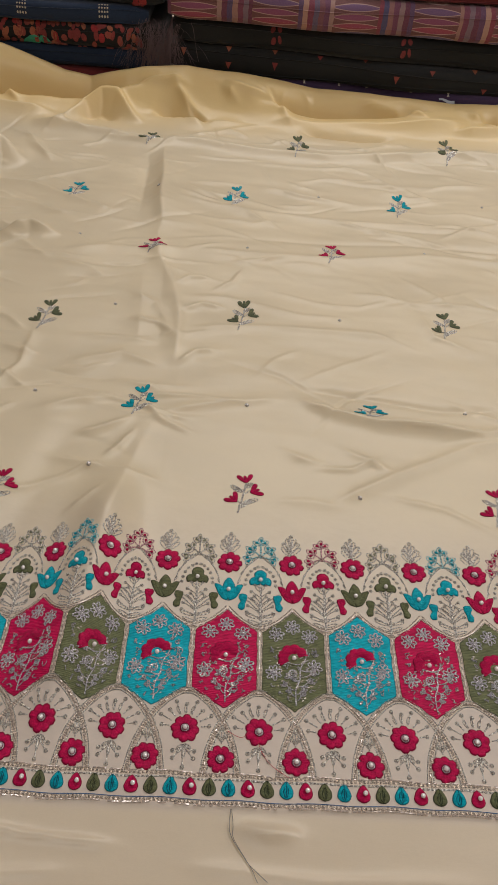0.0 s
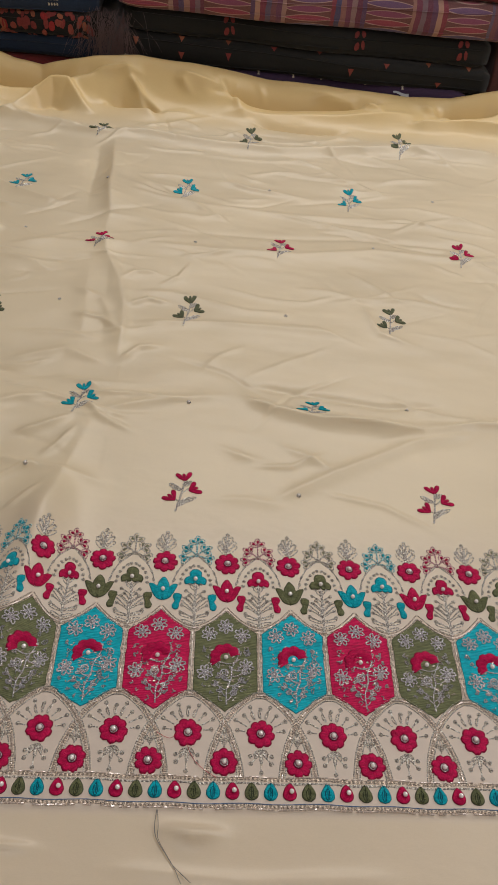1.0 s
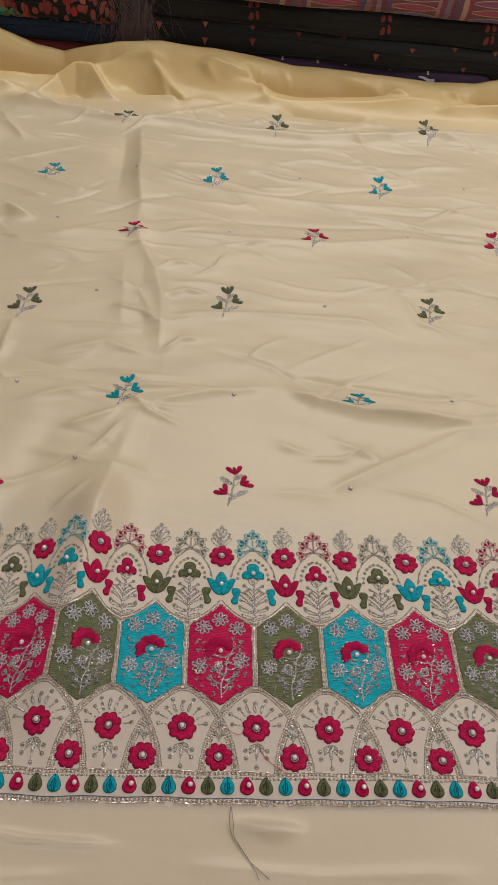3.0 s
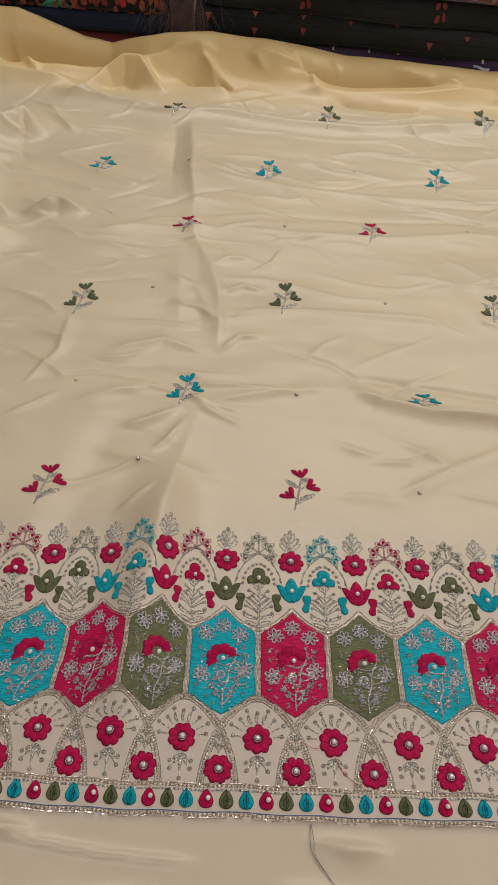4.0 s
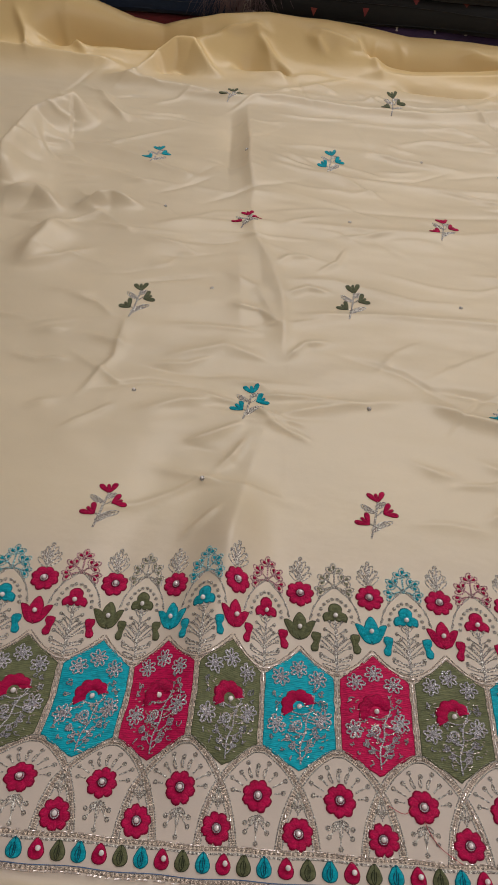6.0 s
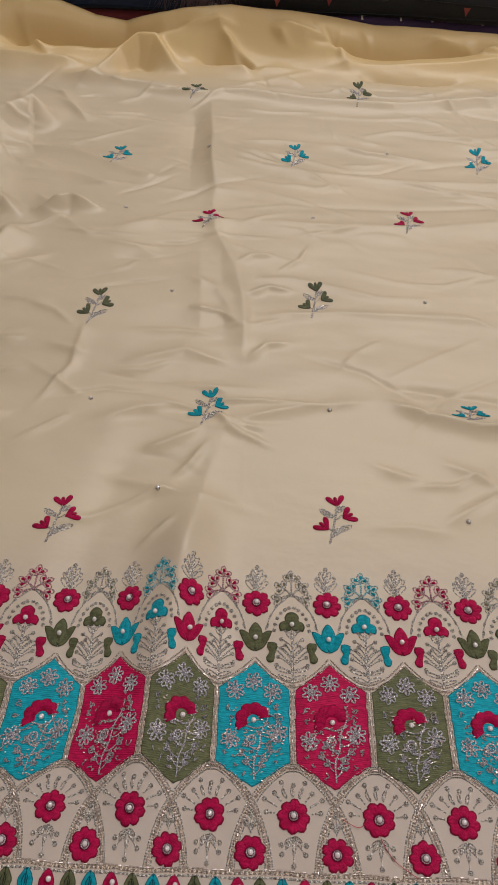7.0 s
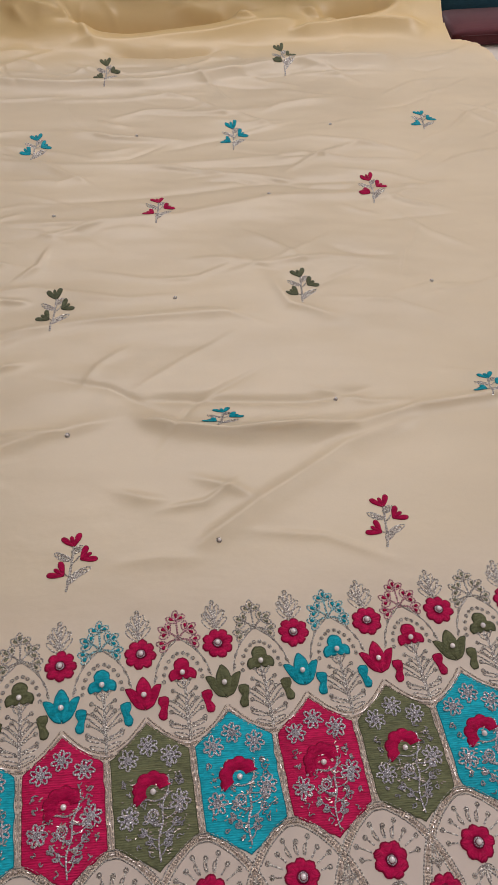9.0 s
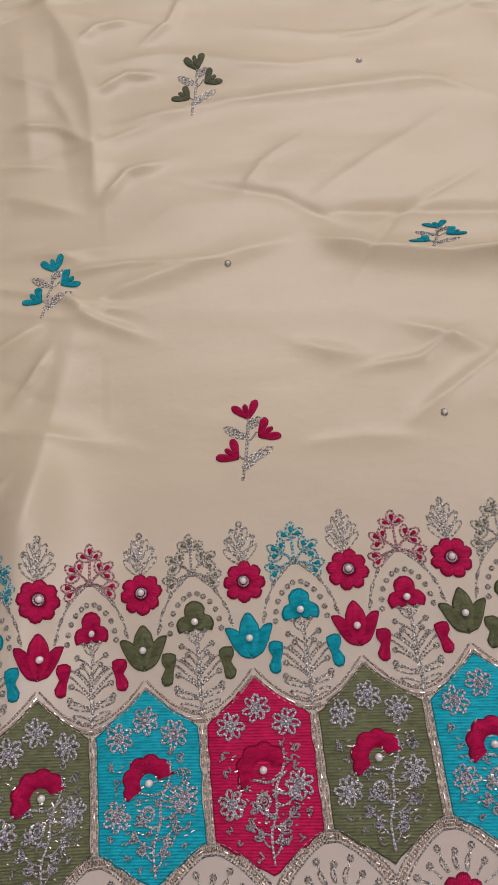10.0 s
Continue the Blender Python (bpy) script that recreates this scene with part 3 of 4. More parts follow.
def rosette(name, u, v, r, parent, label):
    """Eight round scallops, raised at the rim and drawn in round a ringed pearl."""
    k = random.random() * 6
    lobe = [abs(math.cos(4 * 2 * math.pi * i / 80 + k)) for i in range(80)]
    out = polar(u, v, 80, lambda a: r * (0.79 + 0.23 * abs(math.cos(4 * a + k)) ** 0.5 + 0.025 * math.sin(3 * a + k)))
    ob = part(name, Shape().dome(out, 0.0013, lines=16, hollow=0.9, crimp=[(0.62 + 0.38 * q ** 0.5) * random.uniform(0.72, 1.15) for q in lobe]), MAGENTA, parent, label)
    px, py = u + random.uniform(-0.0004, 0.0004), v + random.uniform(-0.0004, 0.0004)
    s = Shape().dome(polar(px, py, 16, lambda a: 0.0036 * random.uniform(0.9, 1.08)), 0.0003, base=0.0010, lines=8)
    part("eye", s, DARKMAGENTA, ob)
    s = Shape().ring(px, py, 0.0024, 0.0007, 12)
    part("silver_eye", Shape().add([(x, y, h + 0.0012) for x, y, h in s.p], s.f, s.uv), BRIGHT, ob)
    part("pearl", Shape().ball(px, py, 0.0018, 0.0008), PEARL, ob)
    return ob


def blossom(s, u, v, r=0.0050):
    n = 7
    k = random.random()
    for i in range(n):
        a = 2 * math.pi * (i + k) / n + random.uniform(-0.10, 0.10)
        q = r * random.uniform(0.92, 1.1)
        s.loop(u + 0.0017 * math.cos(a), v + 0.0017 * math.sin(a), a, q - 0.0015, r * 0.60, 0.0010, 7)
    s.ring(u, v, 0.0013, 0.0007, 7)
    s.ball(u, v, 0.0008, 0, 6, 3)


def ring_dot(s, u, v, r=0.00115):
    s.ring(u, v, r * 1.1, 0.0007, 7)
    s.ball(u, v, r * 0.55, 0, 6, 3)


def squiggle(s, x, y, n, size):
    """Loose scribbled stitches."""
    line = [(x, y)]
    for _ in range(n):
        x0, y0 = line[-1]
        a = random.uniform(0, 2 * math.pi)
        line.append((x + 0.6 * (x0 - x) + size * math.cos(a), y + 0.6 * (y0 - y) + size * math.sin(a)))
    s.ribbon(spline(line, 3), 0.0006)


def hexagon(k):
    u = (k + 0.5) * P
    w = 0.462 * P
    corners = [(u, 0.0992), (u - w, 0.0805), (u - w, 0.0325), (u, 0.0165), (u + w, 0.0325), (u + w, 0.0805)]
    out = []
    for a, b in zip(corners, corners[1:] + corners[:1]):
        n = 9
        for i in range(n):
            t = i / n
            out.append((a[0] + (b[0] - a[0]) * t + random.uniform(-1, 1) * 0.00025, a[1] + (b[1] - a[1]) * t + random.uniform(-1, 1) * 0.0002))
    hue = k % 3
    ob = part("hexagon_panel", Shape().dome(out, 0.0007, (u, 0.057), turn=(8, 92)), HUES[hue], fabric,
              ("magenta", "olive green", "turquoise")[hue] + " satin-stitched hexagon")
    # fan flower
    v = 0.0585

    def fan(a):
        return 0.0126 * (0.86 + 0.14 * abs(math.sin(4.5 * a + 0.15)) ** 0.6)
    lean = 0.42
    outer = [(u + fan(a) * math.cos(a + lean), v + fan(a) * math.sin(a + lean)) for a in (math.pi * (-0.06 + 1.12 * i / 44) for i in range(45))]
    inner = [(u + 0.0040 * math.cos(a + lean), v + 0.0040 * math.sin(a + lean)) for a in (math.pi * (1.06 - 1.12 * i / 12) for i in range(13))]
    s = Shape()
    n = len(outer)
    pts, uvs = [], []
    for row, h in ((0.0, 0.0), (0.12, 0.8), (0.5, 1.0), (0.88, 0.8), (1.0, 0.0)):
        for i in range(n):
            j = 12 - i * 12 / (n - 1)
            q0, q1 = inner[int(j)], inner[min(int(j) + 1, 12)]
            t = j - int(j)
            ix, iy = q0[0] + (q1[0] - q0[0]) * t, q0[1] + (q1[1] - q0[1]) * t
            pts.append((outer[i][0] + (ix - outer[i][0]) * row, outer[i][1] + (iy - outer[i][1]) * row, 0.0009 + 0.0013 * h * random.uniform(0.9, 1.1)))
            uvs.append((i / n * 10, 1 - row))
    s.add(pts, [(r * n + i, r * n + i + 1, (r + 1) * n + i + 1, (r + 1) * n + i) for r in range(4) for i in range(n - 1)], uvs)
    part("fan_flower", s, MAGENTA, ob, "raised magenta half flower")
    part("pearl", Shape().ball(u + 0.0002, v, 0.0018, 0.0009), PEARL, ob)
    # silver work over the panel
    s = Shape()
    for du, dv in ((-0.0130, 0.0200), (-0.0005, 0.0268), (0.0125, 0.0195), (-0.0150, -0.0125), (0.0155, -0.0070)):
        blossom(s, u + du, v + dv, 0.0060)
    s.ring(u - 0.001, v - 0.0125, 0.0029, 0.0011, 9)
    s.ring(u - 0.001, v - 0.0125, 0.0014, 0.0007, 7)
    stem = spline([(u + 0.0100, v + 0.0085), (u + 0.0092, v + 0.001), (u + 0.0050, v - 0.008), (u + 0.0042, v - 0.017), (u + 0.0010, v - 0.026), (u + 0.0012, v - 0.0375)], 6)
    s.ribbon(stem, 0.0009)
    s.ribbon(spline([(u - 0.0120, v - 0.0060), (u - 0.006, v - 0.0035), (u + 0.001, v - 0.0050), (u + 0.0060, v - 0.0040), (u + 0.0105, v - 0.0010)], 5), 0.0009)
    s.ribbon(spline([(u + 0.0048, v - 0.0095), (u + 0.0100, v - 0.0105), (u + 0.0145, v - 0.0085)], 4), 0.0007)
    s.ribbon(spline([(u + 0.0040, v - 0.0180), (u - 0.0025, v - 0.0170), (u - 0.0010, v - 0.0140)], 4), 0.0007)
    for du, dv, ang in ((0.0043, -0.015, 0.25), (0.0040, -0.019, 2.7), (0.0025, -0.023, 0.45), (0.0012, -0.026, 2.6), (0.0010, -0.029, 0.6), (0.0010, -0.031, 2.3), (0.0012, -0.034, 0.9)):
        x, y = u + du, v + dv
        reach = 1.0 if dv > -0.027 else 0.7
        ex, ey = x + 0.0085 * reach * math.cos(ang), y + 0.0050 * reach * math.sin(ang) + 0.0015
        s.ribbon(spline([(x, y), ((x + ex) / 2, (y + ey) / 2 - 0.0010), (ex, ey)], 3), 0.0007)
        s.loop(ex, ey, ang + 0.7, 0.0036, 0.0020, 0.0008)
        s.loop(ex, ey, ang - 0.5, 0.0036, 0.0020, 0.0008)
    for du, dv, n in ((-0.0165, 0.0075, 8), (-0.0155, 0.001, 6), (0.0150, 0.0085, 8), (0.0165, 0.0015, 7), (0.012, -0.016, 7), (-0.008, -0.0215, 6), (0.0095, 0.003, 7), (0.010, -0.022, 5), (-0.006, -0.006, 6), (0.004, -0.009, 7), (-0.004, -0.027, 5), (0.017, -0.018, 5), (-0.0165, -0.021, 4), (0.011, 0.0125, 5), (0.0065, -0.0285, 6), (-0.0045, -0.0325, 4), (0.013, -0.0265, 4), (-0.0115, -0.0275, 4), (0.0005, -0.0175, 5), (0.0155, 0.0045, 5)):
        squiggle(s, u + du, v + dv, n, 0.0019)
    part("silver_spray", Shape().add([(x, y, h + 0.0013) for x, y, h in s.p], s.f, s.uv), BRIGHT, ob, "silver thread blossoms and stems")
    s = Shape()
    for i in range(90):
        if i < 26:
            x, y = random.choice(stem)
            x, y = x + random.uniform(-0.006, 0.006), y + random.uniform(-0.003, 0.003)
        else:
            x, y = u + random.uniform(-0.019, 0.019), v + random.choice((random.uniform(-0.024, -0.008), random.uniform(-0.012, 0.010)))
        a, ln = random.gauss(0.0, 0.6), random.uniform(0.0009, 0.0021)
        s.bar((x, y), (x + ln * math.cos(a), y + ln * math.sin(a)), 0.0008)
    bead_part("bead_scatter", Shape().add([(x, y, h + 0.0011) for x, y, h in s.p], s.f, s.uv), BEAD, ob, "tiny silver bugle beads", smooth=False)


def beside(line, d):
    """The line moved d to its left."""
    out = []
    for i, (x, y) in enumerate(line):
        ax, ay = line[max(i - 1, 0)]
        bx, by = line[min(i + 1, len(line) - 1)]
        ln = math.hypot(bx - ax, by - ay) or 1e-9
        out.append((x - d * (by - ay) / ln, y + d * (bx - ax) / ln))
    return out


def arch_unit(k):
    """The pointed arch under the gap before hexagon k, with its rosettes and sprays."""
    u = k * P
    s, t, b = Shape(), Shape(), Shape()
    for flip in (-1, 1):
        b.beads(shift(beside(ARCH, -0.0004), u, 0, flip), 0.0022, 0.0010, 0.0008, 0.3)
        t.ribbon(shift(beside(ARCH, -0.0004), u, 0, flip), 0.0021, 0.0003)
        for d in (0.0017, -0.0026):
            s.ribbon(shift(beside(ARCH, d), u, 0, flip), 0.0008)
    arch = part("arch_trim", t, TAN, fabric, "tan metallic thread arch")
    bead_part("bead_trim", b, BEAD, arch, smooth=False)
    for i in range(9):
        a = math.radians(8 + 164 * i / 8)
        r1 = 0.0165 + 0.0030 * (i % 2) + 0.0015 * math.sin(a)
        x0, y0 = u + 0.0112 * math.cos(a), 0.001 + 0.0112 * math.sin(a)
        x1, y1 = u + r1 * math.cos(a), 0.001 + r1 * math.sin(a)
        s.ribbon([(x0, y0), ((x0 + x1) / 2, (y0 + y1) / 2), (x1, y1)], 0.0009)
        ring_dot(s, x1, y1)
        if 2 < i < 6:
            s.loop(x0, y0, a + 0.15, 0.006, 0.0024)
    for ang, ln in ((-0.5, 0.009), (-0.9, 0.012), (-1.57, 0.0155), (-2.24, 0.012), (-2.64, 0.009)):
        x1, y1 = u + ln * math.cos(ang) * 0.95, -0.0105 + ln * math.sin(ang)
        s.ribbon([(u, -0.0105), ((u + x1) / 2, (-0.0105 + y1) / 2 - 0.0006), (x1, y1)], 0.0008)
        s.loop(u, -0.0105, ang, ln * 0.62, 0.0030)
        ring_dot(s, x1, y1)
    # sprout between the arches, over the low rosette
    c = u + P / 2
    for du, dv in ((0, 0.0015), (-0.0026, -0.0040), (0.0026, -0.0040), (0, -0.0062)):
        ring_dot(s, c + du, dv + 0.0005, 0.0014)
    s.ribbon([(c, -0.009), (c, -0.004), (c, 0.0005)], 0.0008)
    part("silver_spray", s, SILVER, arch)
    rosette("rosette", u, 0.0008, 0.0100, fabric, "magenta stitched rosette with a pearl")
    rosette("rosette", c, -0.0195, 0.0096, fabric, "magenta stitched rosette with a pearl")


def gap_trim(k):
    """Beads between two hexagons and the bowl above."""
    u = k * P
    b, s = Shape(), Shape()
    up = [(u, 0.0325 + 0.0495 * i / 12) for i in range(13)]
    b.beads(up)
    for d in (-0.0013, 0.0013):
        s.ribbon(shift(up, d), 0.0008)
    for flip in (-1, 1):
        line = shift(BOWL, u, 0, flip)
        b.beads(line, skip=0.2)
        s.ribbon(shift([(a * 0.97, v + 0.0020) for a, v in BOWL], u, 0, flip), 0.0009)
        s.ribbon(shift([(a, v - 0.0014) for a, v in BOWL], u, 0, flip), 0.0009)
    trim = part("gap_trim", s, TAN, fabric, "tan metallic thread outline")
    bead_part("bead_trim", b, BEAD, trim, smooth=False)


def tulip(k):
    u, v = (k + 0.5) * P, 0.1085
    mat = (TEAL, MAGENTA, OLIVE)[k % 3]
    s = Shape()
    s.dome(spline([(u, v), (u - 0.0042, v + 0.0050), (u - 0.0052, v + 0.0105), (u - 0.0040, v + 0.0165), (u, v + 0.0215), (u + 0.0040, v + 0.0165), (u + 0.0052, v + 0.0105), (u + 0.0042, v + 0.0050), (u + 0.0004, v)], 3), 0.0011, lines=14)
    for f in (-1, 1):
        side = spline([(u, v - 0.001), (u + f * 0.0048, v + 0.0008), (u + f * 0.0078, v + 0.0048), (u + f * 0.0098, v + 0.0090), (u + f * 0.0116, v + 0.0145), (u + f * 0.0078, v + 0.0146), (u + f * 0.0044, v + 0.0118), (u + f * 0.0014, v + 0.0070)], 3)
        s.dome(side, 0.0008, (u + f * 0.0052, v + 0.0068), lines=14)
    ob = part("tulip", s, mat, fabric, ("turquoise", "magenta", "olive green")[k % 3] + " satin-stitched tulip")
    part("pearl", Shape().ball(u, v + 0.0085, 0.0018, 0.0013), PEARL, ob)
    rosette("rosette", u, 0.1450, 0.0104, fabric, "magenta stitched rosette with a pearl")
    s = Shape()
    s.ribbon([(u, 0.1545 + 0.0030 * i) for i in range(6)], 0.0010)
    for v0, spread, ln in ((0.1550, 0.80, 0.0118), (0.1560, 0.42, 0.0145), (0.1600, 0.75, 0.0112), (0.1625, 0.36, 0.0115)):
        for f in (-1, 1):
            ang = math.pi / 2 + f * spread + random.uniform(-0.05, 0.05)
            s.loop(u, v0, ang, ln, 0.0048, 0.0008)
            if v0 > 0.1555 and f * spread > 0:
                s.ribbon([(u, v0), (u + 0.5 * ln * math.cos(ang), v0 + 0.5 * ln * math.sin(ang)), (u + 0.9 * ln * math.cos(ang), v0 + 0.9 * ln * math.sin(ang))], 0.0007)
    s.loop(u, 0.1650, math.pi / 2, 0.0095, 0.0042, 0.0012)
    s.ring(u, 0.1755, 0.0013, 0.0010, 7)
    bead_part("wheat_spray", s, SILVER, fabric, "silver thread wheat spray")


def plant(k):
    """The stem in the bowl between hexagons k and k + 1."""
    u = (k + 1) * P
    hue = (TEAL, MAGENTA, OLIVE)[k % 3]
    s = Shape()
    s.ribbon([(u + 0.0004 * math.sin(i), 0.0845 + 0.0425 * i / 12) for i in range(13)], 0.0014)
    s.ribbon([(u + 0.0011, 0.0855 + 0.037 * i / 10) for i in range(11)], 0.0007)
    for f in (-1, 1):
        for y, ang, ln in ((0.0875, 0.35, 0.010), (0.0930, 0.25, 0.012), (0.1185, 0.9, 0.006)):
            a = ang if f > 0 else math.pi - ang
            s.loop(u, y, a, ln, 0.0032, 0.0008)
            if y > 0.1:
                ring_dot(s, u + (ln + 0.001) * math.cos(a), y + (ln + 0.001) * math.sin(a), 0.0010)
        for y, ang, ln in ((0.0915, 0.55, 0.0125), (0.0970, 0.62, 0.0120), (0.1035, 0.80, 0.0100), (0.1065, 0.95, 0.0080), (0.1120, 0.62, 0.0090)):
            a = ang if f > 0 else math.pi - ang
            line = spline([(u, y), (u + 0.5 * ln * math.cos(a), y + 0.6 * ln * math.sin(a)), (u + ln * math.cos(a), y + ln * math.sin(a))], 4)
            s.ribbon(line, 0.0008)
            ring_dot(s, *line[-1], 0.0011)
        s.ribbon(spline([(u, 0.0985), (u + f * 0.006, 0.1045), (u + f * 0.0105, 0.1085), (u + f * 0.0135, 0.1070)], 5), 0.0010)
        s.ribbon(spline([(u, 0.1020), (u + f * 0.006, 0.1085), (u + f * 0.0110, 0.1120)], 5), 0.0008)
        arc = spline([(u + f * 0.0185, 0.1240), (u + f * 0.0160, 0.1335), (u + f * 0.0110, 0.1425), (u + f * 0.0040, 0.1495), (u, 0.1530)], 5)
        s.ribbon(arc, 0.0009)
        arc2 = spline([(u + f * 0.0125, 0.1240), (u + f * 0.0110, 0.1320), (u + f * 0.0070, 0.1385), (u + f * 0.0020, 0.1420)], 5)
        for x, y in arc2[::3]:
            ring_dot(s, x, y, 0.0010)
        for x, y in arc[1::4]:
            s.loop(x, y, 2.0 if f > 0 else 1.1, 0.0035, 0.0016)
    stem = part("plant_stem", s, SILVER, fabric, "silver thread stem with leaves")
    head = polar(u, 0.1290, 40, lambda a: 0.0098 * (0.50 + 0.50 * abs(math.cos(1.5 * (a - math.pi / 2))) ** 0.75) * (1.0 if math.sin(a) > -0.62 else 0.72))
    part("plant_flower", Shape().dome(head, 0.0009, (u, 0.1285), lines=18), hue, stem, "three-lobed stitched flower")
    part("pearl", Shape().ball(u, 0.1278, 0.0018, 0.0012), PEARL, stem)
    for f in (-1, 1):
        bx, by = u + f * 0.0140, 0.1075
        bud = spline([(bx - f * 0.0015, by + 0.0072), (bx + f * 0.0028, by + 0.0070), (bx + f * 0.0034, by + 0.0030), (bx + f * 0.0018, by), (bx + f * 0.0040, by - 0.0040),
                      (bx + f * 0.0026, by - 0.0078), (bx - f * 0.0014, by - 0.0072), (bx - f * 0.0020, by - 0.0020), (bx - f * 0.0036, by + 0.0030), (bx - f * 0.0036, by + 0.0060)], 2)
        part("bud", Shape().dome(bud, 0.0008, (bx, by), lines=18), hue, stem, "curled satin-stitched bud")
    # the dotted sprig on top
    s, d = Shape(), Shape()
    # a trefoil on a stem and two drooping side clusters, each knot in a silver loop
    for hx, hy, ang in ((0.0, 0.1650, 1.57), (-0.0056, 0.1575, 2.55), (0.0056, 0.1575, 0.59), (-0.0075, 0.1500, 3.45), (0.0075, 0.1500, -0.31)):
        ex, ey = u + hx, hy
        s.ribbon(spline([(u, 0.1515), ((u + ex) / 2, (0.1515 + ey) / 2 + 0.0010), (ex, ey)], 4), 0.0012)
        for da, ln in ((0.0, 0.0074), (1.05, 0.0066), (-1.05, 0.0066)) if hy > 0.151 else ((0.5, 0.0066), (-0.5, 0.0066)):
            a = ang + da + random.uniform(-0.08, 0.08)
            s.loop(ex, ey, a, ln * 1.12, 0.0056, 0.0009)
            x, y = ex + 0.30 * ln * math.cos(a), ey + 0.30 * ln * math.sin(a)
            d.dome(petal(x, y, a, 0.52 * ln, 0.0032, 9), 0.0008, lines=4)
    top = bead_part("sprig_top", s, {TEAL: TIP_TEAL, MAGENTA: TIP_PINK, OLIVE: SILVER}[hue], fabric, "silver sprig with coloured knots")
    bead_part("knotted_tip", d, {TEAL: TEAL, MAGENTA: MAGENTA, OLIVE: TIP_OLIVE}[hue], top)


def band_cells(first, last):
    """Small drops in the lowest band."""
    w = 0.01288
    for i in range(first, last):
        u, v = 0.0705 + i * w, -0.0390
        hue = (TEAL, MAGENTA, OLIVE)[i % 3]
        drop = [(u + 0.0050 * math.sin(a) * (0.95 - 0.16 * math.cos(a)), v + 0.0051 * math.cos(a) * (1.0 if math.cos(a) < 0 else 1.0 + 0.32 * math.cos(a) ** 3)) for a in (2 * math.pi * j / 22 for j in range(22))]
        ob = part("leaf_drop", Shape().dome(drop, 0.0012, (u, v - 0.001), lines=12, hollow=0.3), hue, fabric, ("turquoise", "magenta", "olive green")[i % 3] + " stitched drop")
        if i % 3 == 1:
            part("pearl", Shape().ball(u + 0.0012, v + 0.0008, 0.0017, 0.0010), PEARL, ob)
        else:
            s = Shape()
            s.loop(u, v - 0.0042, math.pi / 2, 0.0074, 0.0042, 0.0009)
            s.ribbon([(u, v - 0.0042), (u, v), (u, v + 0.0062)], 0.0008)
            part("vein", Shape().add([(x, y, h + 0.0010) for x, y, h in s.p], s.f, s.uv), (VEIN if i % 3 == 2 else DEEPTEAL), ob)


def long_lines(u0, u1):
    n = int((u1 - u0) / 0.003)
    wob = lambda i: 0.0004 * math.sin(i * 0.37) + 0.0003 * math.sin(i * 0.11)
    us = [u0 + (u1 - u0) * i / n for i in range(n + 1)]
    for v, w, mat, nm, beads in ((-0.0305, 0.0018, TAN, "band_thread", True), (-0.0330, 0.0013, SILVER, "band_thread", False), (-0.0478, 0.0018, TAN, "hem_thread", False), (-0.0462, 0.0005, BLUE_THREAD, "hem_thread", False)):
        line = [(x, v + wob(i)) for i, x in enumerate(us)]
        ob = part(nm, Shape().ribbon(line, w, 0.0008), mat, fabric)
        if beads:
            bead_part("bead_trim", Shape().beads([(x, y + 0.0015) for x, y in line], skip=0.15), BEAD, ob, smooth=False)
    line = [(x, -0.0493 + wob(i)) for i, x in enumerate(us)]
    bead_part("bead_trim", Shape().beads(line, 0.0024, 0.0012, 0.0004, 0.15), BEAD, fabric, "silver bugle beads along the hem", smooth=False)


COLUMNS = range(-11, 12)
for k in COLUMNS:
    hexagon(k)
    arch_unit(k)
    gap_trim(k)
    tulip(k)
    plant(k)
band_cells(-48, 41)
long_lines(-0.585, 0.60)


def sprig(u, v, hue, size=1.0, tall=1.0):
    """A scattered three-flowered sprig."""
    mm = 0.001 * size
    q = lambda a, b: (u + a * mm * 0.88, v + b * mm * 1.06)

    def gather(shape):
        """The crease's pull, along the piece."""
        shape.p = [(x, v + (y - v) * tall, h) for x, y, h in shape.p]
        return shape
    s = Shape()
    stem = spline([q(-6, -22), q(-3, -12), q(-1, -2), q(0.5, 5), q(1.5, 11)], 5)
    s.ribbon(stem, 0.0010, 0.0008)
    s.ribbon(shift(stem, 0.0009), 0.0007)
    s.ribbon(spline([q(0, -3), q(2, -2), q(5, 1)], 4), 0.0010)
    s.ribbon(spline([q(-1, -12), q(-4, -11.5), q(-6, -10)], 4), 0.0010)
    for a, b, ang, ln in ((-1, -1, 2.6, 11), (-3, -14, 0.45, 14), (-4.5, -17, 0.75, 9), (0, 3, 0.6, 8)):
        s.loop(*q(a, b), ang, ln * 1.1 * mm, 5.6 * mm, 0.0009)
        s.loop(*q(a, b), ang, ln * 0.9 * mm, 3.6 * mm, 0.0009)
        s.loop(*q(a, b), ang, ln * 0.7 * mm, 1.6 * mm, 0.0009)
    ob = part("flower_sprig", gather(s), SILVER, fabric, {"magenta_thread": "magenta", "teal_thread": "turquoise", "dark_green_thread": "dark green"}[hue.name] + " flower sprig on a silver stem")
    for a, b, ang in ((1.5, 7.5, 1.75), (5.5, -2.0, 0.55), (-6.5, -11.5, 2.35)):
        s = Shape()
        for da, ln, w in ((0.58, 11.2, 6.0), (-0.58, 11.2, 6.0), (0.0, 8.8, 4.0)):
            s.dome(petal(*q(a, b), ang + da, ln * mm, w * mm, 16, 0.05), 0.0008, lines=12)
        part("flower", gather(s), hue, ob)


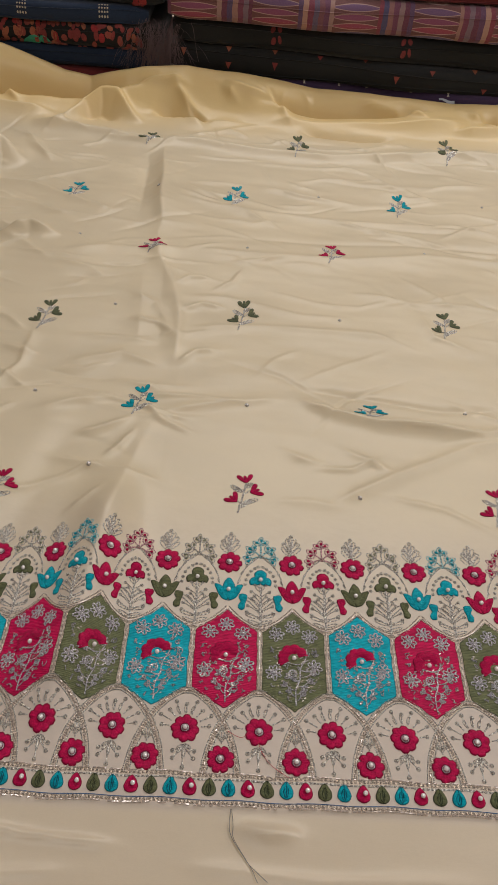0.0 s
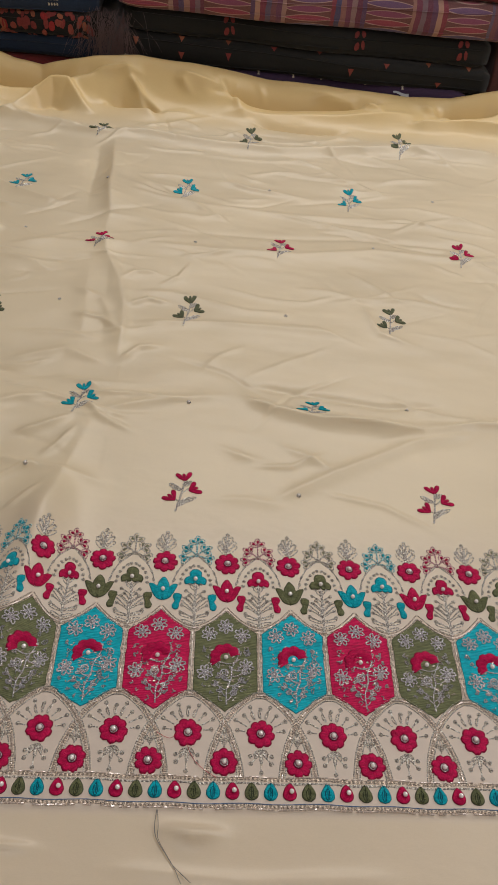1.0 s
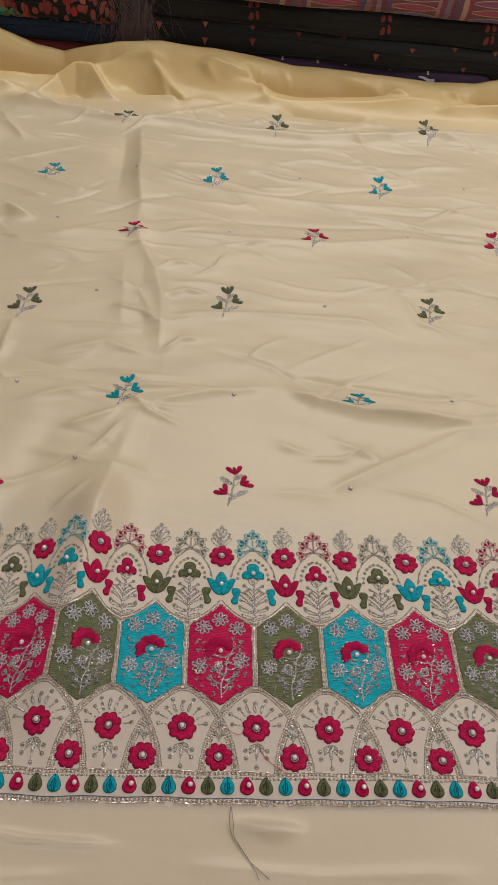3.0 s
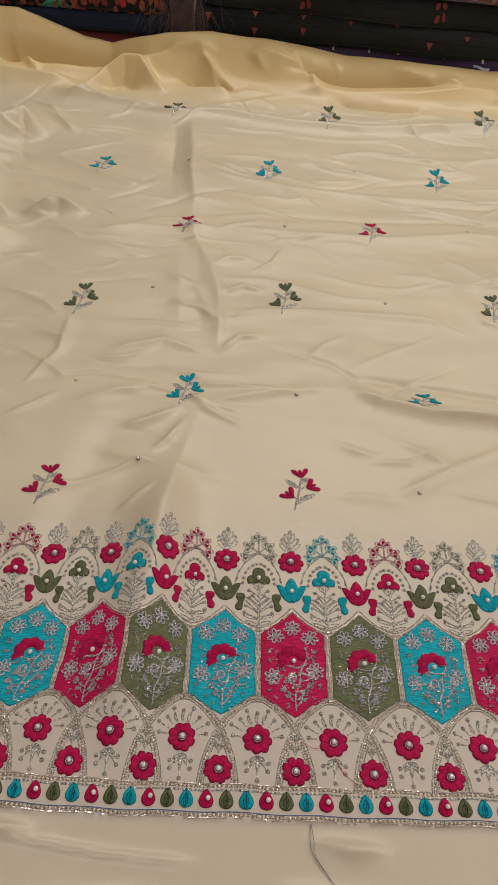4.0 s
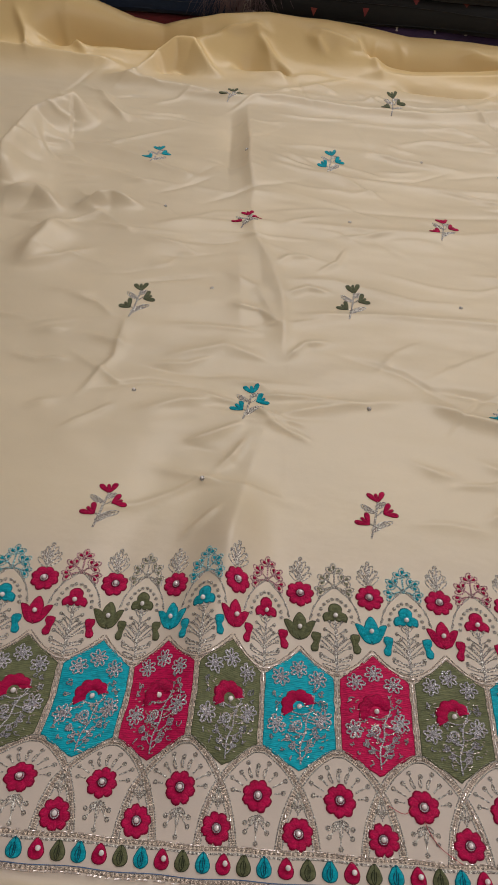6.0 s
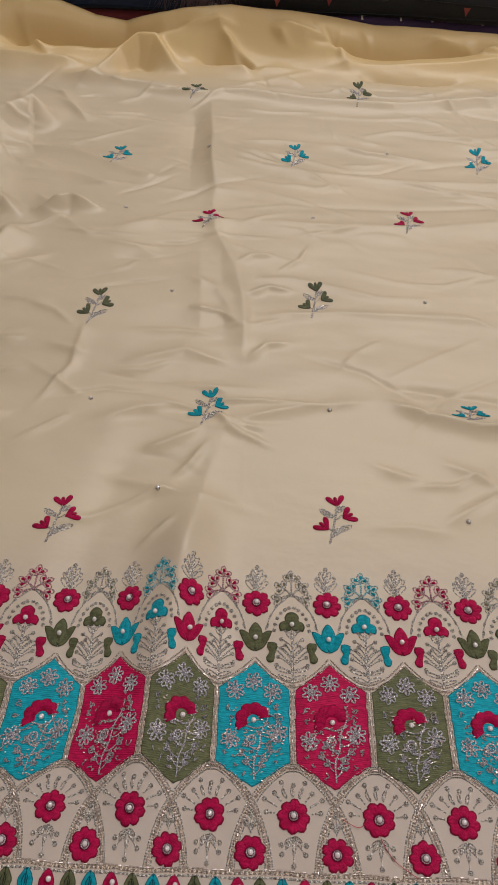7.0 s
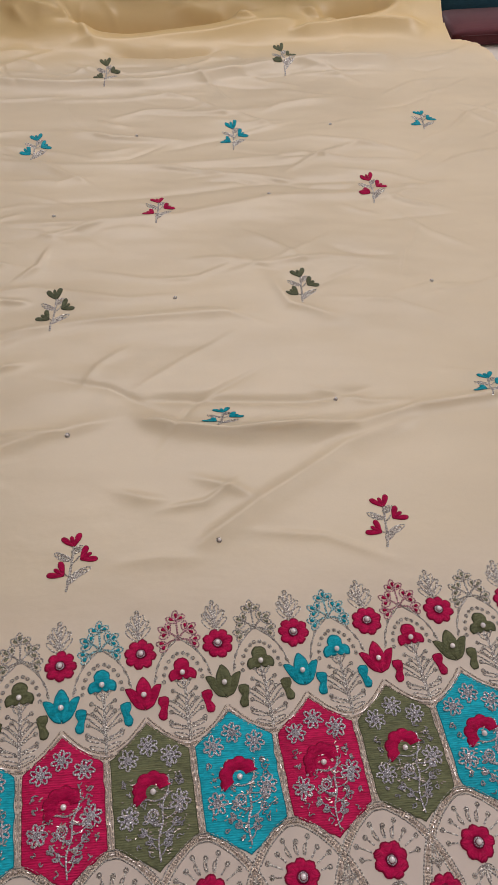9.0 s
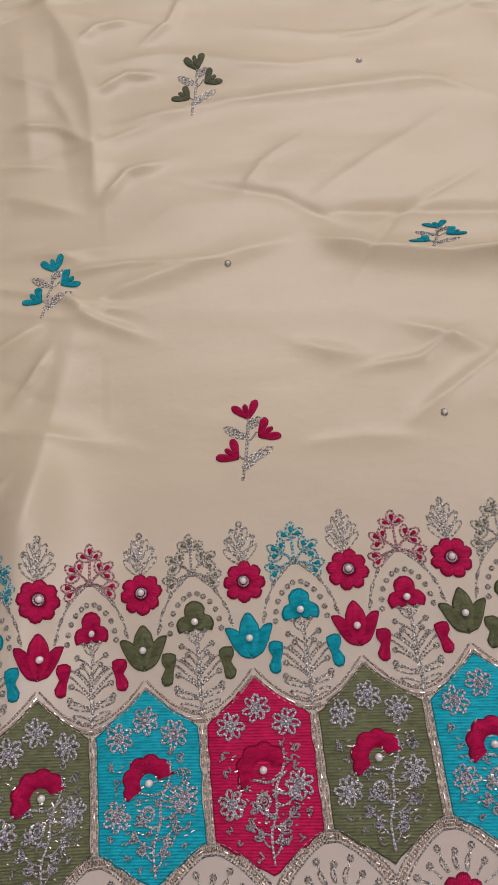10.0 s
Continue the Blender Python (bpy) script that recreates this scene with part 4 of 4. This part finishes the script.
ROWS_OF_SPRIGS = (
    (MAGENTA, ((-0.182, 0.214), (0.037, 0.225), (0.271, 0.226), (0.50, 0.23))),
    (TEAL, ((-0.072, 0.344), (0.164, 0.343), (0.404, 0.349))),
    (DARKGREEN, ((-0.196, 0.484), (0.029, 0.502), (0.267, 0.503), (0.508, 0.50))),
    (MAGENTA, ((-0.091, 0.638), (0.141, 0.648), (0.385, 0.665))),
    (TEAL, ((-0.215, 0.779), (0.011, 0.796), (0.248, 0.80), (0.490, 0.80))),
    (DARKGREEN, ((-0.130, 0.960), (0.104, 0.964), (0.346, 0.980))),
)
# sprigs that a crease has shortened or stretched
GATHERED = {(0.164, 0.343): 0.5, (-0.091, 0.638): 0.72, (0.141, 0.648): 1.1, (0.385, 0.665): 1.25, (-0.130, 0.960): 1.0, (0.104, 0.964): 1.6, (0.346, 0.980): 1.8,
            (-0.215, 0.779): 1.05, (0.011, 0.796): 1.45, (0.248, 0.80): 1.3, (0.404, 0.349): 0.7, (0.029, 0.502): 1.3, (-0.196, 0.484): 1.2, (0.267, 0.503): 1.15}
for hue, places in ROWS_OF_SPRIGS:
    for u, v in places:
        sprig(u, v, hue, 1.12, GATHERED.get((u, v), 1.0))
for u, v in ((-0.107, 0.243), (0.143, 0.224), (0.385, 0.23), (-0.18, 0.348), (0.0365, 0.339), (0.264, 0.351), (-0.121, 0.506), (0.142, 0.499), (0.398, 0.491), (-0.19, 0.66), (0.03, 0.645), (0.265, 0.66), (-0.10, 0.79), (0.13, 0.80), (0.37, 0.80)):
    stud = part("stud", Shape().ring(u, v, 0.0017, 0.0008, 10), SILVER, fabric, "small silver-rimmed pearl stud")
    part("pearl", Shape().ball(u, v, 0.0013 if v < 0.45 else 0.0010, 0.0), PEARL, stud)


def loose_thread(name, line, radius, material, label):
    """Thread lying on the cloth."""
    pts = spline(line, 7)
    s = Shape()
    n = 5
    p = []
    for i, (x, y) in enumerate(pts):
        ax, ay = pts[max(i - 1, 0)]
        bx, by = pts[min(i + 1, len(pts) - 1)]
        ln = math.hypot(bx - ax, by - ay) or 1e-9
        nx, ny = -(by - ay) / ln, (bx - ax) / ln
        for j in range(n):
            a = 2 * math.pi * j / n
            p.append((x + nx * radius * math.cos(a), y + ny * radius * math.cos(a), radius * 2 + 0.0006 + radius * math.sin(a)))
    f = [(i * n + j, i * n + (j + 1) % n, (i + 1) * n + (j + 1) % n, (i + 1) * n + j) for i in range(len(pts) - 1) for j in range(n)]
    s.add(p, f, [(0, 0)] * len(p))
    ob = part(name, s, material, None)
    tagged(ob, label, "thread", "loose threads")


loose_thread("loose_thread", [(0.0340, -0.0510), (0.0335, -0.060), (0.0350, -0.068), (0.0420, -0.078), (0.0480, -0.086), (0.0580, -0.0935)], 0.00022, GREY_THREAD, "loose grey thread end hanging from the hem")
loose_thread("loose_thread", [(0.0345, -0.0510), (0.0360, -0.062), (0.0365, -0.069), (0.0450, -0.082), (0.0520, -0.094)], 0.00020, GREY_THREAD, "loose grey thread end hanging from the hem")
loose_thread("loose_thread", [(0.030, 0.000), (0.040, -0.004), (0.048, 0.003), (0.053, -0.012), (0.060, -0.022), (0.072, -0.030)], 0.00018, RED_THREAD, "loose fine red thread lying over the border")

# ---------------------------------------------------------------- stacked cloths behind


def woven(name, color, scale=700, rough=0.8, amount=0.25):
    m = Mat(name, color, rough, 0, 0.3, 0.15)
    w = m.noise(scale, 2, stretch=(0.3, 1, 1))
    b = m.noise(9, 4)
    c = m.ramp(b, (0.3, darker(color, 1 - amount)), (0.7, tuple(min(1, v * (1 + amount)) for v in color)))
    m.base(m.mix(0.3, c, m.ramp(w, (0.3, darker(color, 0.6)), (0.7, tuple(min(1, v * 1.4 + 0.002) for v in color)))))
    m.bump(w, 0.0004, 0.5, m.bump(m.noise(30, 4, stretch=(0.3, 1, 1)), 0.003, 0.4))
    return m.m


def ikat(name):
    """Blocks of horizontal lozenges between blocks of upright stripes."""
    m = Mat(name, (0.3, 0.08, 0.08), 0.75, 0, 0.3, 0.2)
    c = m.node("ShaderNodeTexCoord")
    sep = m.node("ShaderNodeSeparateXYZ")
    m.link(c.outputs["Object"], sep.inputs[0])

    def calc(op, a, b=None):
        n = m.t.nodes.new("ShaderNodeMath")
        n.operation = op
        for i, v in enumerate((a, b)):
            if v is None:
                continue
            if isinstance(v, (int, float)):
                n.inputs[i].default_value = v
            else:
                m.link(v, n.inputs[i])
        return n.outputs[0]
    wob = calc("MULTIPLY", calc("SUBTRACT", m.noise(45, 2), 0.5), 0.006)
    x = calc("ADD", calc("ADD", sep.outputs[0], 0.112 + 1.31), wob)
    cell = calc("FRACT", calc("DIVIDE", x, 0.131))
    block = calc("LESS_THAN", cell, 0.56)
    bow = calc("ABSOLUTE", calc("SUBTRACT", calc("DIVIDE", cell, 0.56), 0.5))
    row = calc("FRACT", calc("DIVIDE", calc("ADD", sep.outputs[2], 0.004), 0.0135))
    mid = calc("ABSOLUTE", calc("SUBTRACT", row, 0.5))
    lens = calc("ADD", mid, calc("MULTIPLY", calc("MULTIPLY", bow, bow), 1.1))
    rowid = calc("FRACT", calc("MULTIPLY", calc("FLOOR", calc("DIVIDE", calc("ADD", sep.outputs[2], 0.004), 0.0135)), 0.37))
    lozenge = m.ramp(rowid, (0.0, (0.24, 0.045, 0.10)), (0.35, (0.085, 0.085, 0.19)), (0.7, (0.29, 0.05, 0.085)))
    ground = m.ramp(lens, (0.30, (0.0, 0.0, 0.0)), (0.36, (1.0, 1.0, 1.0)))
    flat = m.mix(ground, lozenge, m.ramp(lens, (0.36, (0.50, 0.34, 0.28)), (0.42, (0.13, 0.05, 0.05))))
    band = calc("FRACT", calc("MULTIPLY", x, 115.0))
    pick = calc("FRACT", calc("MULTIPLY", calc("FLOOR", calc("MULTIPLY", x, 115.0)), 0.381))
    stripes = m.ramp(pick, (0.0, (0.20, 0.030, 0.05)), (0.4, (0.045, 0.055, 0.13)), (0.65, (0.42, 0.24, 0.17)), (0.85, (0.12, 0.03, 0.06)))
    m.base(m.mix(0.12, m.mix(block, stripes, flat), m.ramp(m.noise(500, 2), (0.3, (0.10, 0.03, 0.03)), (0.7, (0.40, 0.19, 0.15)))))
    m.bump(m.noise(600, 2), 0.0005, 0.5)
    return m.m


BLACK = woven("black_cotton", (0.010, 0.010, 0.009))
NAVY = woven("navy_cotton", (0.010, 0.022, 0.050))
PURPLE = woven("aubergine_cotton", (0.030, 0.012, 0.040))
DARKRED = woven("dark_red_cotton", (0.12, 0.012, 0.012))
MAROON = woven("maroon_cotton", (0.090, 0.018, 0.022))
RUSTY = woven("brown_red_cotton", (0.13, 0.050, 0.042))
BLUE = woven("petrol_blue_cotton", (0.020, 0.085, 0.12))
IKAT = ikat("striped_ikat_cotton")
PRINTS = {n: woven("print_" + n, c, 500, 0.85, 0.35) for n, c in (("red", (0.20, 0.035, 0.032)), ("orange", (0.30, 0.095, 0.05)), ("green", (0.04, 0.30, 0.17)), ("cream", (0.42, 0.36, 0.28)), ("rust", (0.24, 0.055, 0.04)), ("scarlet", (0.27, 0.025, 0.025)))}


class Slab:
    """A folded length of cloth: rounded front fold, slightly sagging, along x."""

    def __init__(self, x0, x1, y, depth, low, high, wobble, seed):
        self.x0, self.x1, self.y, self.depth, self.low, self.high, self.wobble, self.k = x0, x1, y, depth, low, high, wobble, seed

    def edge(self, x):
        t = (x - self.x0) / (self.x1 - self.x0)
        lo = self.low[0] + (self.low[1] - self.low[0]) * t
        hi = self.high[0] + (self.high[1] - self.high[0]) * t
        w = self.wobble
        return lo, hi - 0.0012, self.y + w * (0.004 * math.sin(9 * x + self.k) + 0.003 * math.sin(23 * x + 2 * self.k))

    def front(self, x, f, lift=0.0):
        """Point on the front fold; f from 0, the bottom, to 1, the top."""
        lo, hi, y = self.edge(x)
        a = math.pi * (f - 0.5)
        r = (hi - lo) / 2
        ca, sa = math.cos(a), math.sin(a)
        return (x, y + r * 0.75 * (1 - abs(ca) ** 0.75) - lift * ca, (lo + hi) / 2 + r * math.copysign(abs(sa) ** 0.85, sa) + lift * sa)

    def mesh(self, name, material, parent):
        nx, nf = 46, 14
        pts, faces = [], []
        xs = [self.x0 + (self.x1 - self.x0) * i / (nx - 1) for i in range(nx)]
        for i, x in enumerate(xs):
            e = min(i, nx - 1 - i)
            inset = (0.010, 0.003, 0.0)[min(e, 2)]
            lo, hi, y = self.edge(x)
            ring = [self.front(x, j / (nf - 1), -inset * 0.6) for j in range(nf)]
            ring += [(x, self.y + self.depth, hi - inset * 0.4), (x, self.y + self.depth, lo + inset * 0.4)]
            pts += ring
        m = nf + 2
        for i in range(nx - 1):
            for j in range(m):
                faces.append((i * m + j, (i + 1) * m + j, (i + 1) * m + (j + 1) % m, i * m + (j + 1) % m))
        faces += [tuple(range(m)), tuple(reversed(range((nx - 1) * m, nx * m)))]
        me = bpy.data.meshes.new(name)
        me.from_pydata(pts, [], faces)
        bm = bmesh.new()
        bm.from_mesh(me)
        bmesh.ops.recalc_face_normals(bm, faces=bm.faces[:])
        bm.to_mesh(me)
        bm.free()
        me.polygons.foreach_set("use_smooth", [True] * (len(me.polygons) - 2) + [False] * 2)
        me.materials.append(material)
        ob = new(name, me)
        ob.parent = parent
        # inner fold lines on the front
        lines, lf = [], []
        for f in (0.33, 0.64):
            k = len(lines)
            for i, x in enumerate(xs[1:-1]):
                ff = f + 0.05 * math.sin(7 * x + self.k + f * 9)
                lines += [self.front(x, ff - 0.012, 0.0005), self.front(x, ff, 0.0016), self.front(x, ff + 0.012, 0.0005)]
                if i:
                    q = k + 3 * i
                    lf += [(q - 3, q, q + 1, q - 2), (q - 2, q + 1, q + 2, q - 1)]
        le = bpy.data.meshes.new("fold")
        le.from_pydata(lines, [], lf)
        le.materials.append(material)
        fo = new("fold", le)
        fo.parent = parent
        return ob

    def patch(self, name, outlines, material, parent):
        """Printed shapes on the front: outlines of (x, f)."""
        pts, faces = [], []
        for out in outlines:
            k = len(pts)
            pts += [self.front(x, f, 0.0024) for x, f in out]
            faces.append(tuple(range(k, k + len(out))))
        me = bpy.data.meshes.new(name)
        me.from_pydata(pts, [], faces)
        me.materials.append(material)
        ob = new(name, me)
        ob.parent = parent
        return ob


def folded(label, material, *args):
    thing = tagged(new("folded_fabric"), label, "fabric", "stacked folded fabrics")
    slab = Slab(*args)
    slab.mesh("folds", material, thing)
    return thing, slab


def triangle(x, f, w, h):
    return [(x - w, f + h), (x, f - h), (x + w, f + h)]


def oval(x, f, rx, rf, turn=0.0, n=9):
    c, s = math.cos(turn), math.sin(turn)
    return [(x + rx * math.cos(a) * c - rf * 0.035 * math.sin(a) * s, f + (rx * math.cos(a) * s) / 0.035 + rf * math.sin(a) * c) for a in (2 * math.pi * i / n for i in range(n))]


YF = 1.130
# right-hand pile
folded("folded aubergine cotton with small pale stars, under black cloth", PURPLE, 0.02, 0.48, YF - 0.006, 0.33, (TABLE, TABLE), (0.046, 0.040), 1.0, 1.0)
purple = [o for o in bpy.data.objects if o.name.startswith("folded_fabric")][-1]
star = Slab(0.02, 0.48, YF - 0.006, 0.33, (TABLE, TABLE), (0.046, 0.040), 1.0, 1.0)
for x in (0.115, 0.175, 0.2235, 0.30, 0.365):
    star.patch("star", [triangle(x, 0.86, 0.0022, 0.05), [(a, 1.70 - b) for a, b in triangle(x, 0.85, 0.0022, 0.05)][::-1]], PRINTS["cream"], purple)
thing, slab = folded("folded black cotton printed with small orange triangles", BLACK, -0.115, 0.515, YF, 0.34, (0.046, 0.032), (0.091, 0.074), 1.0, 2.0)
for x, f, c in ((-0.093, 0.62, "orange"), (-0.017, 0.80, "orange"), (0.061, 0.86, "orange"), (-0.017, 0.44, "rust"), (0.062, 0.52, "red"), (0.138, 0.80, "red"), (0.215, 0.88, "rust"), (0.330, 0.72, "rust"), (0.404, 0.86, "orange"), (0.475, 0.85, "orange"), (0.425, 0.40, "rust"), (0.27, 0.5, "rust")):
    slab.patch("triangle", [triangle(x, f, 0.0052, 0.085 if c == "orange" else 0.07)], PRINTS[c], thing)
thing, slab = folded("folded black cotton with small red figures", BLACK, -0.112, 0.505, YF + 0.006, 0.33, (0.091, 0.074), (0.1285, 0.118), 1.0, 3.0)
for x in (0.060, 0.278, 0.455):
    slab.patch("red_figure", [oval(x - 0.005, 0.72, 0.0045, 0.09, 0.5), oval(x + 0.006, 0.74, 0.0042, 0.09, -0.4), oval(x - 0.003, 0.46, 0.0045, 0.08, 0.2), oval(x + 0.007, 0.50, 0.0038, 0.07, -0.6)], PRINTS["red"], thing)
folded("folded striped ikat cotton in pink, rust and slate blue", IKAT, -0.118, 0.56, YF - 0.008, 0.35, (0.1285, 0.118), (0.172, 0.177), 1.2, 4.0)
folded("folded dark red cotton on top of the pile", DARKRED, -0.11, 0.55, YF + 0.004, 0.33, (0.172, 0.177), (0.205, 0.212), 1.0, 5.0)
# left-hand pile
folded("folded dark red cotton at the bottom of the pile", DARKRED, -0.80, -0.135, YF - 0.004, 0.33, (TABLE, TABLE), (0.044, 0.042), 1.0, 6.0)
folded("folded plain navy cotton", NAVY, -0.80, -0.140, YF, 0.33, (0.044, 0.042), (0.078, 0.076), 1.0, 7.0)
thing, slab = folded("folded black cotton printed with red and orange leaves", BLACK, -0.79, -0.128, YF - 0.004, 0.33, (0.078, 0.076), (0.114, 0.112), 1.0, 8.0)
leaf_rng = random.Random(5)
sets = {"red": [], "orange": [], "rust": [], "scarlet": []}
for i in range(130):
    x = -0.775 + 0.62 * (i + leaf_rng.uniform(-0.3, 0.3)) / 130
    for f in (0.22, 0.50, 0.78):
        if leaf_rng.random() < 0.50:
            sets[leaf_rng.choice(("red", "orange", "rust", "red", "scarlet", "rust"))].append(oval(x, f + leaf_rng.uniform(-0.1, 0.1), leaf_rng.uniform(0.0032, 0.0055), leaf_rng.uniform(0.08, 0.13), leaf_rng.uniform(-0.9, 0.9), 8))
for c, shapes in sets.items():
    tagged(slab.patch("leaf_print", shapes, PRINTS[c], thing), kind="stuff")
slab.patch("green_leaf", [oval(-0.345, 0.22, 0.016, 0.22, 0.25, 12), oval(-0.322, 0.30, 0.010, 0.14, -0.3, 10)], PRINTS["green"], thing)
thing, slab = folded("folded navy cotton with small squares of pale dots", NAVY, -0.80, -0.150, YF - 0.010, 0.34, (0.114, 0.112), (0.147, 0.141), 1.4, 9.0)
for x in (-0.56, -0.455, -0.352, -0.222):
    for i in range(4):
        for j in range(4):
            slab.patch("dot", [oval(x + (i - 1.5) * 0.0043, 0.66 + (j - 1.5) * 0.12, 0.0015, 0.035, 0, 6)], PRINTS["cream"], thing)
thing, slab = folded("folded black cotton with a red flower print on top", BLACK, -0.79, -0.125, YF, 0.33, (0.147, 0.141), (0.182, 0.176), 1.0, 10.0)
for x in (-0.60, -0.40, -0.165):
    slab.patch("red_flower", [oval(x + 0.007 * math.cos(a), 0.35 + 0.18 * math.sin(a), 0.006, 0.14, a, 8) for a in (0, 1.25, 2.5, 3.75, 5.0)], PRINTS["scarlet"], thing)

# loose fringe at the end of the left pile
fringe = tagged(new("thread_fringe"), "tangled brown thread fringe hanging from the cloth pile", "fringe", kind="stuff")
fr = random.Random(11)
HAIR = Mat("fringe_thread", (0.15, 0.10, 0.10), 0.8).m
pts, faces = [], []
for i in range(260):
    x, z = -0.132 + fr.gauss(0, 0.017), fr.uniform(0.085, 0.128)
    y = YF - 0.006
    dx = fr.gauss(0, 0.8)
    for j in range(7):
        t = j / 6
        px, pz = x + 0.030 * dx * t + 0.004 * math.sin(3 * t + i), z - 0.058 * t * fr.uniform(0.9, 1.05) + 0.02 * t * (1 - t)
        py = y - 0.012 * math.sin(math.pi * t * 0.7) - fr.uniform(0, 0.002)
        k = len(pts)
        pts += [(px - 0.0002, py, pz), (px, py - 0.0003, pz), (px + 0.0002, py, pz)]
        if j:
            faces += [(k - 3, k - 2, k + 1, k), (k - 2, k - 1, k + 2, k + 1)]
me = bpy.data.meshes.new("threads")
me.from_pydata(pts, [], faces)
me.materials.append(HAIR)
threads = new("threads", me)
threads.parent = fringe

tag = tagged(new("paper_tag"), "small white paper tag tucked under the black cloth", "tag")
tag_bm = Shape()
for i in range(6):
    for j in range(3):
        tag_bm.p.append((0.348 + 0.0055 * i, 1.112 + 0.003 * j - 0.0006 * i, 0.0355 - 0.0014 * i + (0.0004 + 0.0005 * i) * j + 0.0012 * math.sin(1.3 * i)))
        tag_bm.uv.append((i, j))
tag_bm.f = [(3 * i + j, 3 * i + 3 + j, 3 * i + 4 + j, 3 * i + 1 + j) for i in range(5) for j in range(2)]
part("paper", tag_bm, Mat("white_paper", (0.34, 0.35, 0.37), 0.6).m, tag, place=np.asarray)

# low pile past the end of the cream piece
folded("folded maroon cotton lying flat beside the cream silk", MAROON, 0.607, 1.12, 1.014, 0.075, (TABLE, TABLE), (0.014, 0.018), 1.0, 12.0)
folded("folded petrol blue cotton lying behind maroon cloth", BLUE, 0.605, 1.12, 1.094, 0.34, (TABLE, TABLE), (0.046, 0.046), 1.0, 13.0)
folded("folded maroon cotton on petrol blue cloth", MAROON, 0.61, 1.12, 1.110, 0.32, (0.046, 0.046), (0.090, 0.090), 1.0, 14.0)
folded("folded brown-red cotton at the end of the black pile", RUSTY, 0.528, 0.60, 1.17, 0.28, (TABLE, TABLE), (0.112, 0.112), 1.0, 15.0)

# ---------------------------------------------------------------- crimson scarf laid aside
ORGANZA = Mat("crimson_organza", (0.42, 0.006, 0.040), 0.45, 0, 0.4, 0.5)
ORGANZA.set("Sheen Tint", (1.0, 0.25, 0.4, 1))
ORGANZA.base(ORGANZA.ramp(ORGANZA.noise(8, 4), (0.3, (0.36, 0.004, 0.030)), (0.7, (0.47, 0.010, 0.055))))
ORGANZA.bump(ORGANZA.noise(60, 4, stretch=(1, 0.3, 1)), 0.002, 0.5)
ORGANZA = ORGANZA.m
scarf = tagged(new("scarf"), "crimson organza scarf with a scalloped white-stitched edge, laid aside", "scarf")
SLOPE = -0.285


def scarf_place(p):
    """From the scarf's own plane (across, along, height) to the counter."""
    p = np.asarray(p, float)
    a, b, h = p[:, 0], p[:, 1], p[:, 2]
    x = -0.345 + SLOPE * (b + 0.1) + a
    over = np.clip((x + 0.72) / 0.06, 0, 1)
    z = np.where(x > -0.66, np.maximum(sample(GZ, x, b), TABLE + 0.001), TABLE + 0.001)
    soft = 0.006 + 0.004 * np.sin(14 * b + 9 * a) * np.clip(-a / 0.1, 0, 1) + 0.007 * np.clip(-a / 0.2, 0, 1) * np.sin(31 * a + 3 * b) ** 2
    return np.stack((x, b, TABLE + np.maximum((z - TABLE) * over, 0) + 0.002 + soft + h), 1)


def edge(b):
    """The scalloped edge, by the way along it."""
    return 0.012 * abs(math.sin(math.pi * b / 0.042)) ** 0.7


s = Shape()
na, nb = 46, 420
pts, faces, uvs = [], [], []
for j in range(nb):
    b = -0.27 + 1.33 * j / (nb - 1)
    for i in range(na):
        t = i / (na - 1)
        a = edge(b) * (1 - t) + (-0.42) * t
        pts.append((a, b, 0.0))
        uvs.append((a, b))
faces = [(j * na + i, (j + 1) * na + i, (j + 1) * na + i + 1, j * na + i + 1) for j in range(nb - 1) for i in range(na - 1)]
part("sheet", s.add(pts, faces, uvs), ORGANZA, scarf, place=scarf_place)
rim = Shape().ribbon([(edge(b) - 0.0005, b) for b in (-0.268 + 1.326 * i / 700 for i in range(701))], 0.0036, 0.0014)
part("scalloped_rim", rim, WHITE_THREAD, scarf, "white whip-stitched scalloped rim", place=scarf_place)
for i in range(24):
    b = -0.24 + i * 0.053
    f = 1 if i % 2 else -1
    vine = Shape()
    vine.ribbon(spline([(-0.030, b), (-0.024 + 0.004 * f, b + 0.018), (-0.032, b + 0.036), (-0.028, b + 0.053)], 6), 0.0018)
    for q in range(7):
        vine.loop(-0.029 + 0.002 * math.sin(q), b + 0.006 * q, 0.5 + 2.2 * (q % 2), 0.011, 0.0042, 0.0010)
    stem = part("vine", vine, SILVER, scarf, "silver thread leafy vine", place=scarf_place)
    curl = spline([(-0.046, b + 0.012), (-0.050, b + 0.020), (-0.044, b + 0.027), (-0.034, b + 0.024), (-0.024, b + 0.029), (-0.012, b + 0.026), (-0.011, b + 0.018), (-0.018, b + 0.020), (-0.026, b + 0.019), (-0.036, b + 0.015)], 3)
    part("scroll", Shape().dome(curl, 0.0018, (-0.030, b + 0.0215), lines=22), WHITE_THREAD, stem, "white stitched scroll", place=scarf_place)
    for da in (-0.5, 0.5):
        part("leaf", Shape().dome(petal(-0.052, b + 0.040, 2.6 + da, 0.012, 0.006), 0.0012, lines=6), WHITE_THREAD if i % 3 else DARKGREEN, stem, place=scarf_place)
for i in range(12):
    for j in range(3):
        a, b = -0.13 - 0.11 * j, -0.2 + 0.105 * i + 0.05 * (j % 2)
        s = Shape()
        for q in range(6):
            s.loop(a, b - 0.012 + 0.005 * q, 0.6 + 1.9 * (q % 2), 0.011, 0.005, 0.0012)
        part("flower_sprig", s, SILVER, scarf, "silver stitched sprig", place=scarf_place)
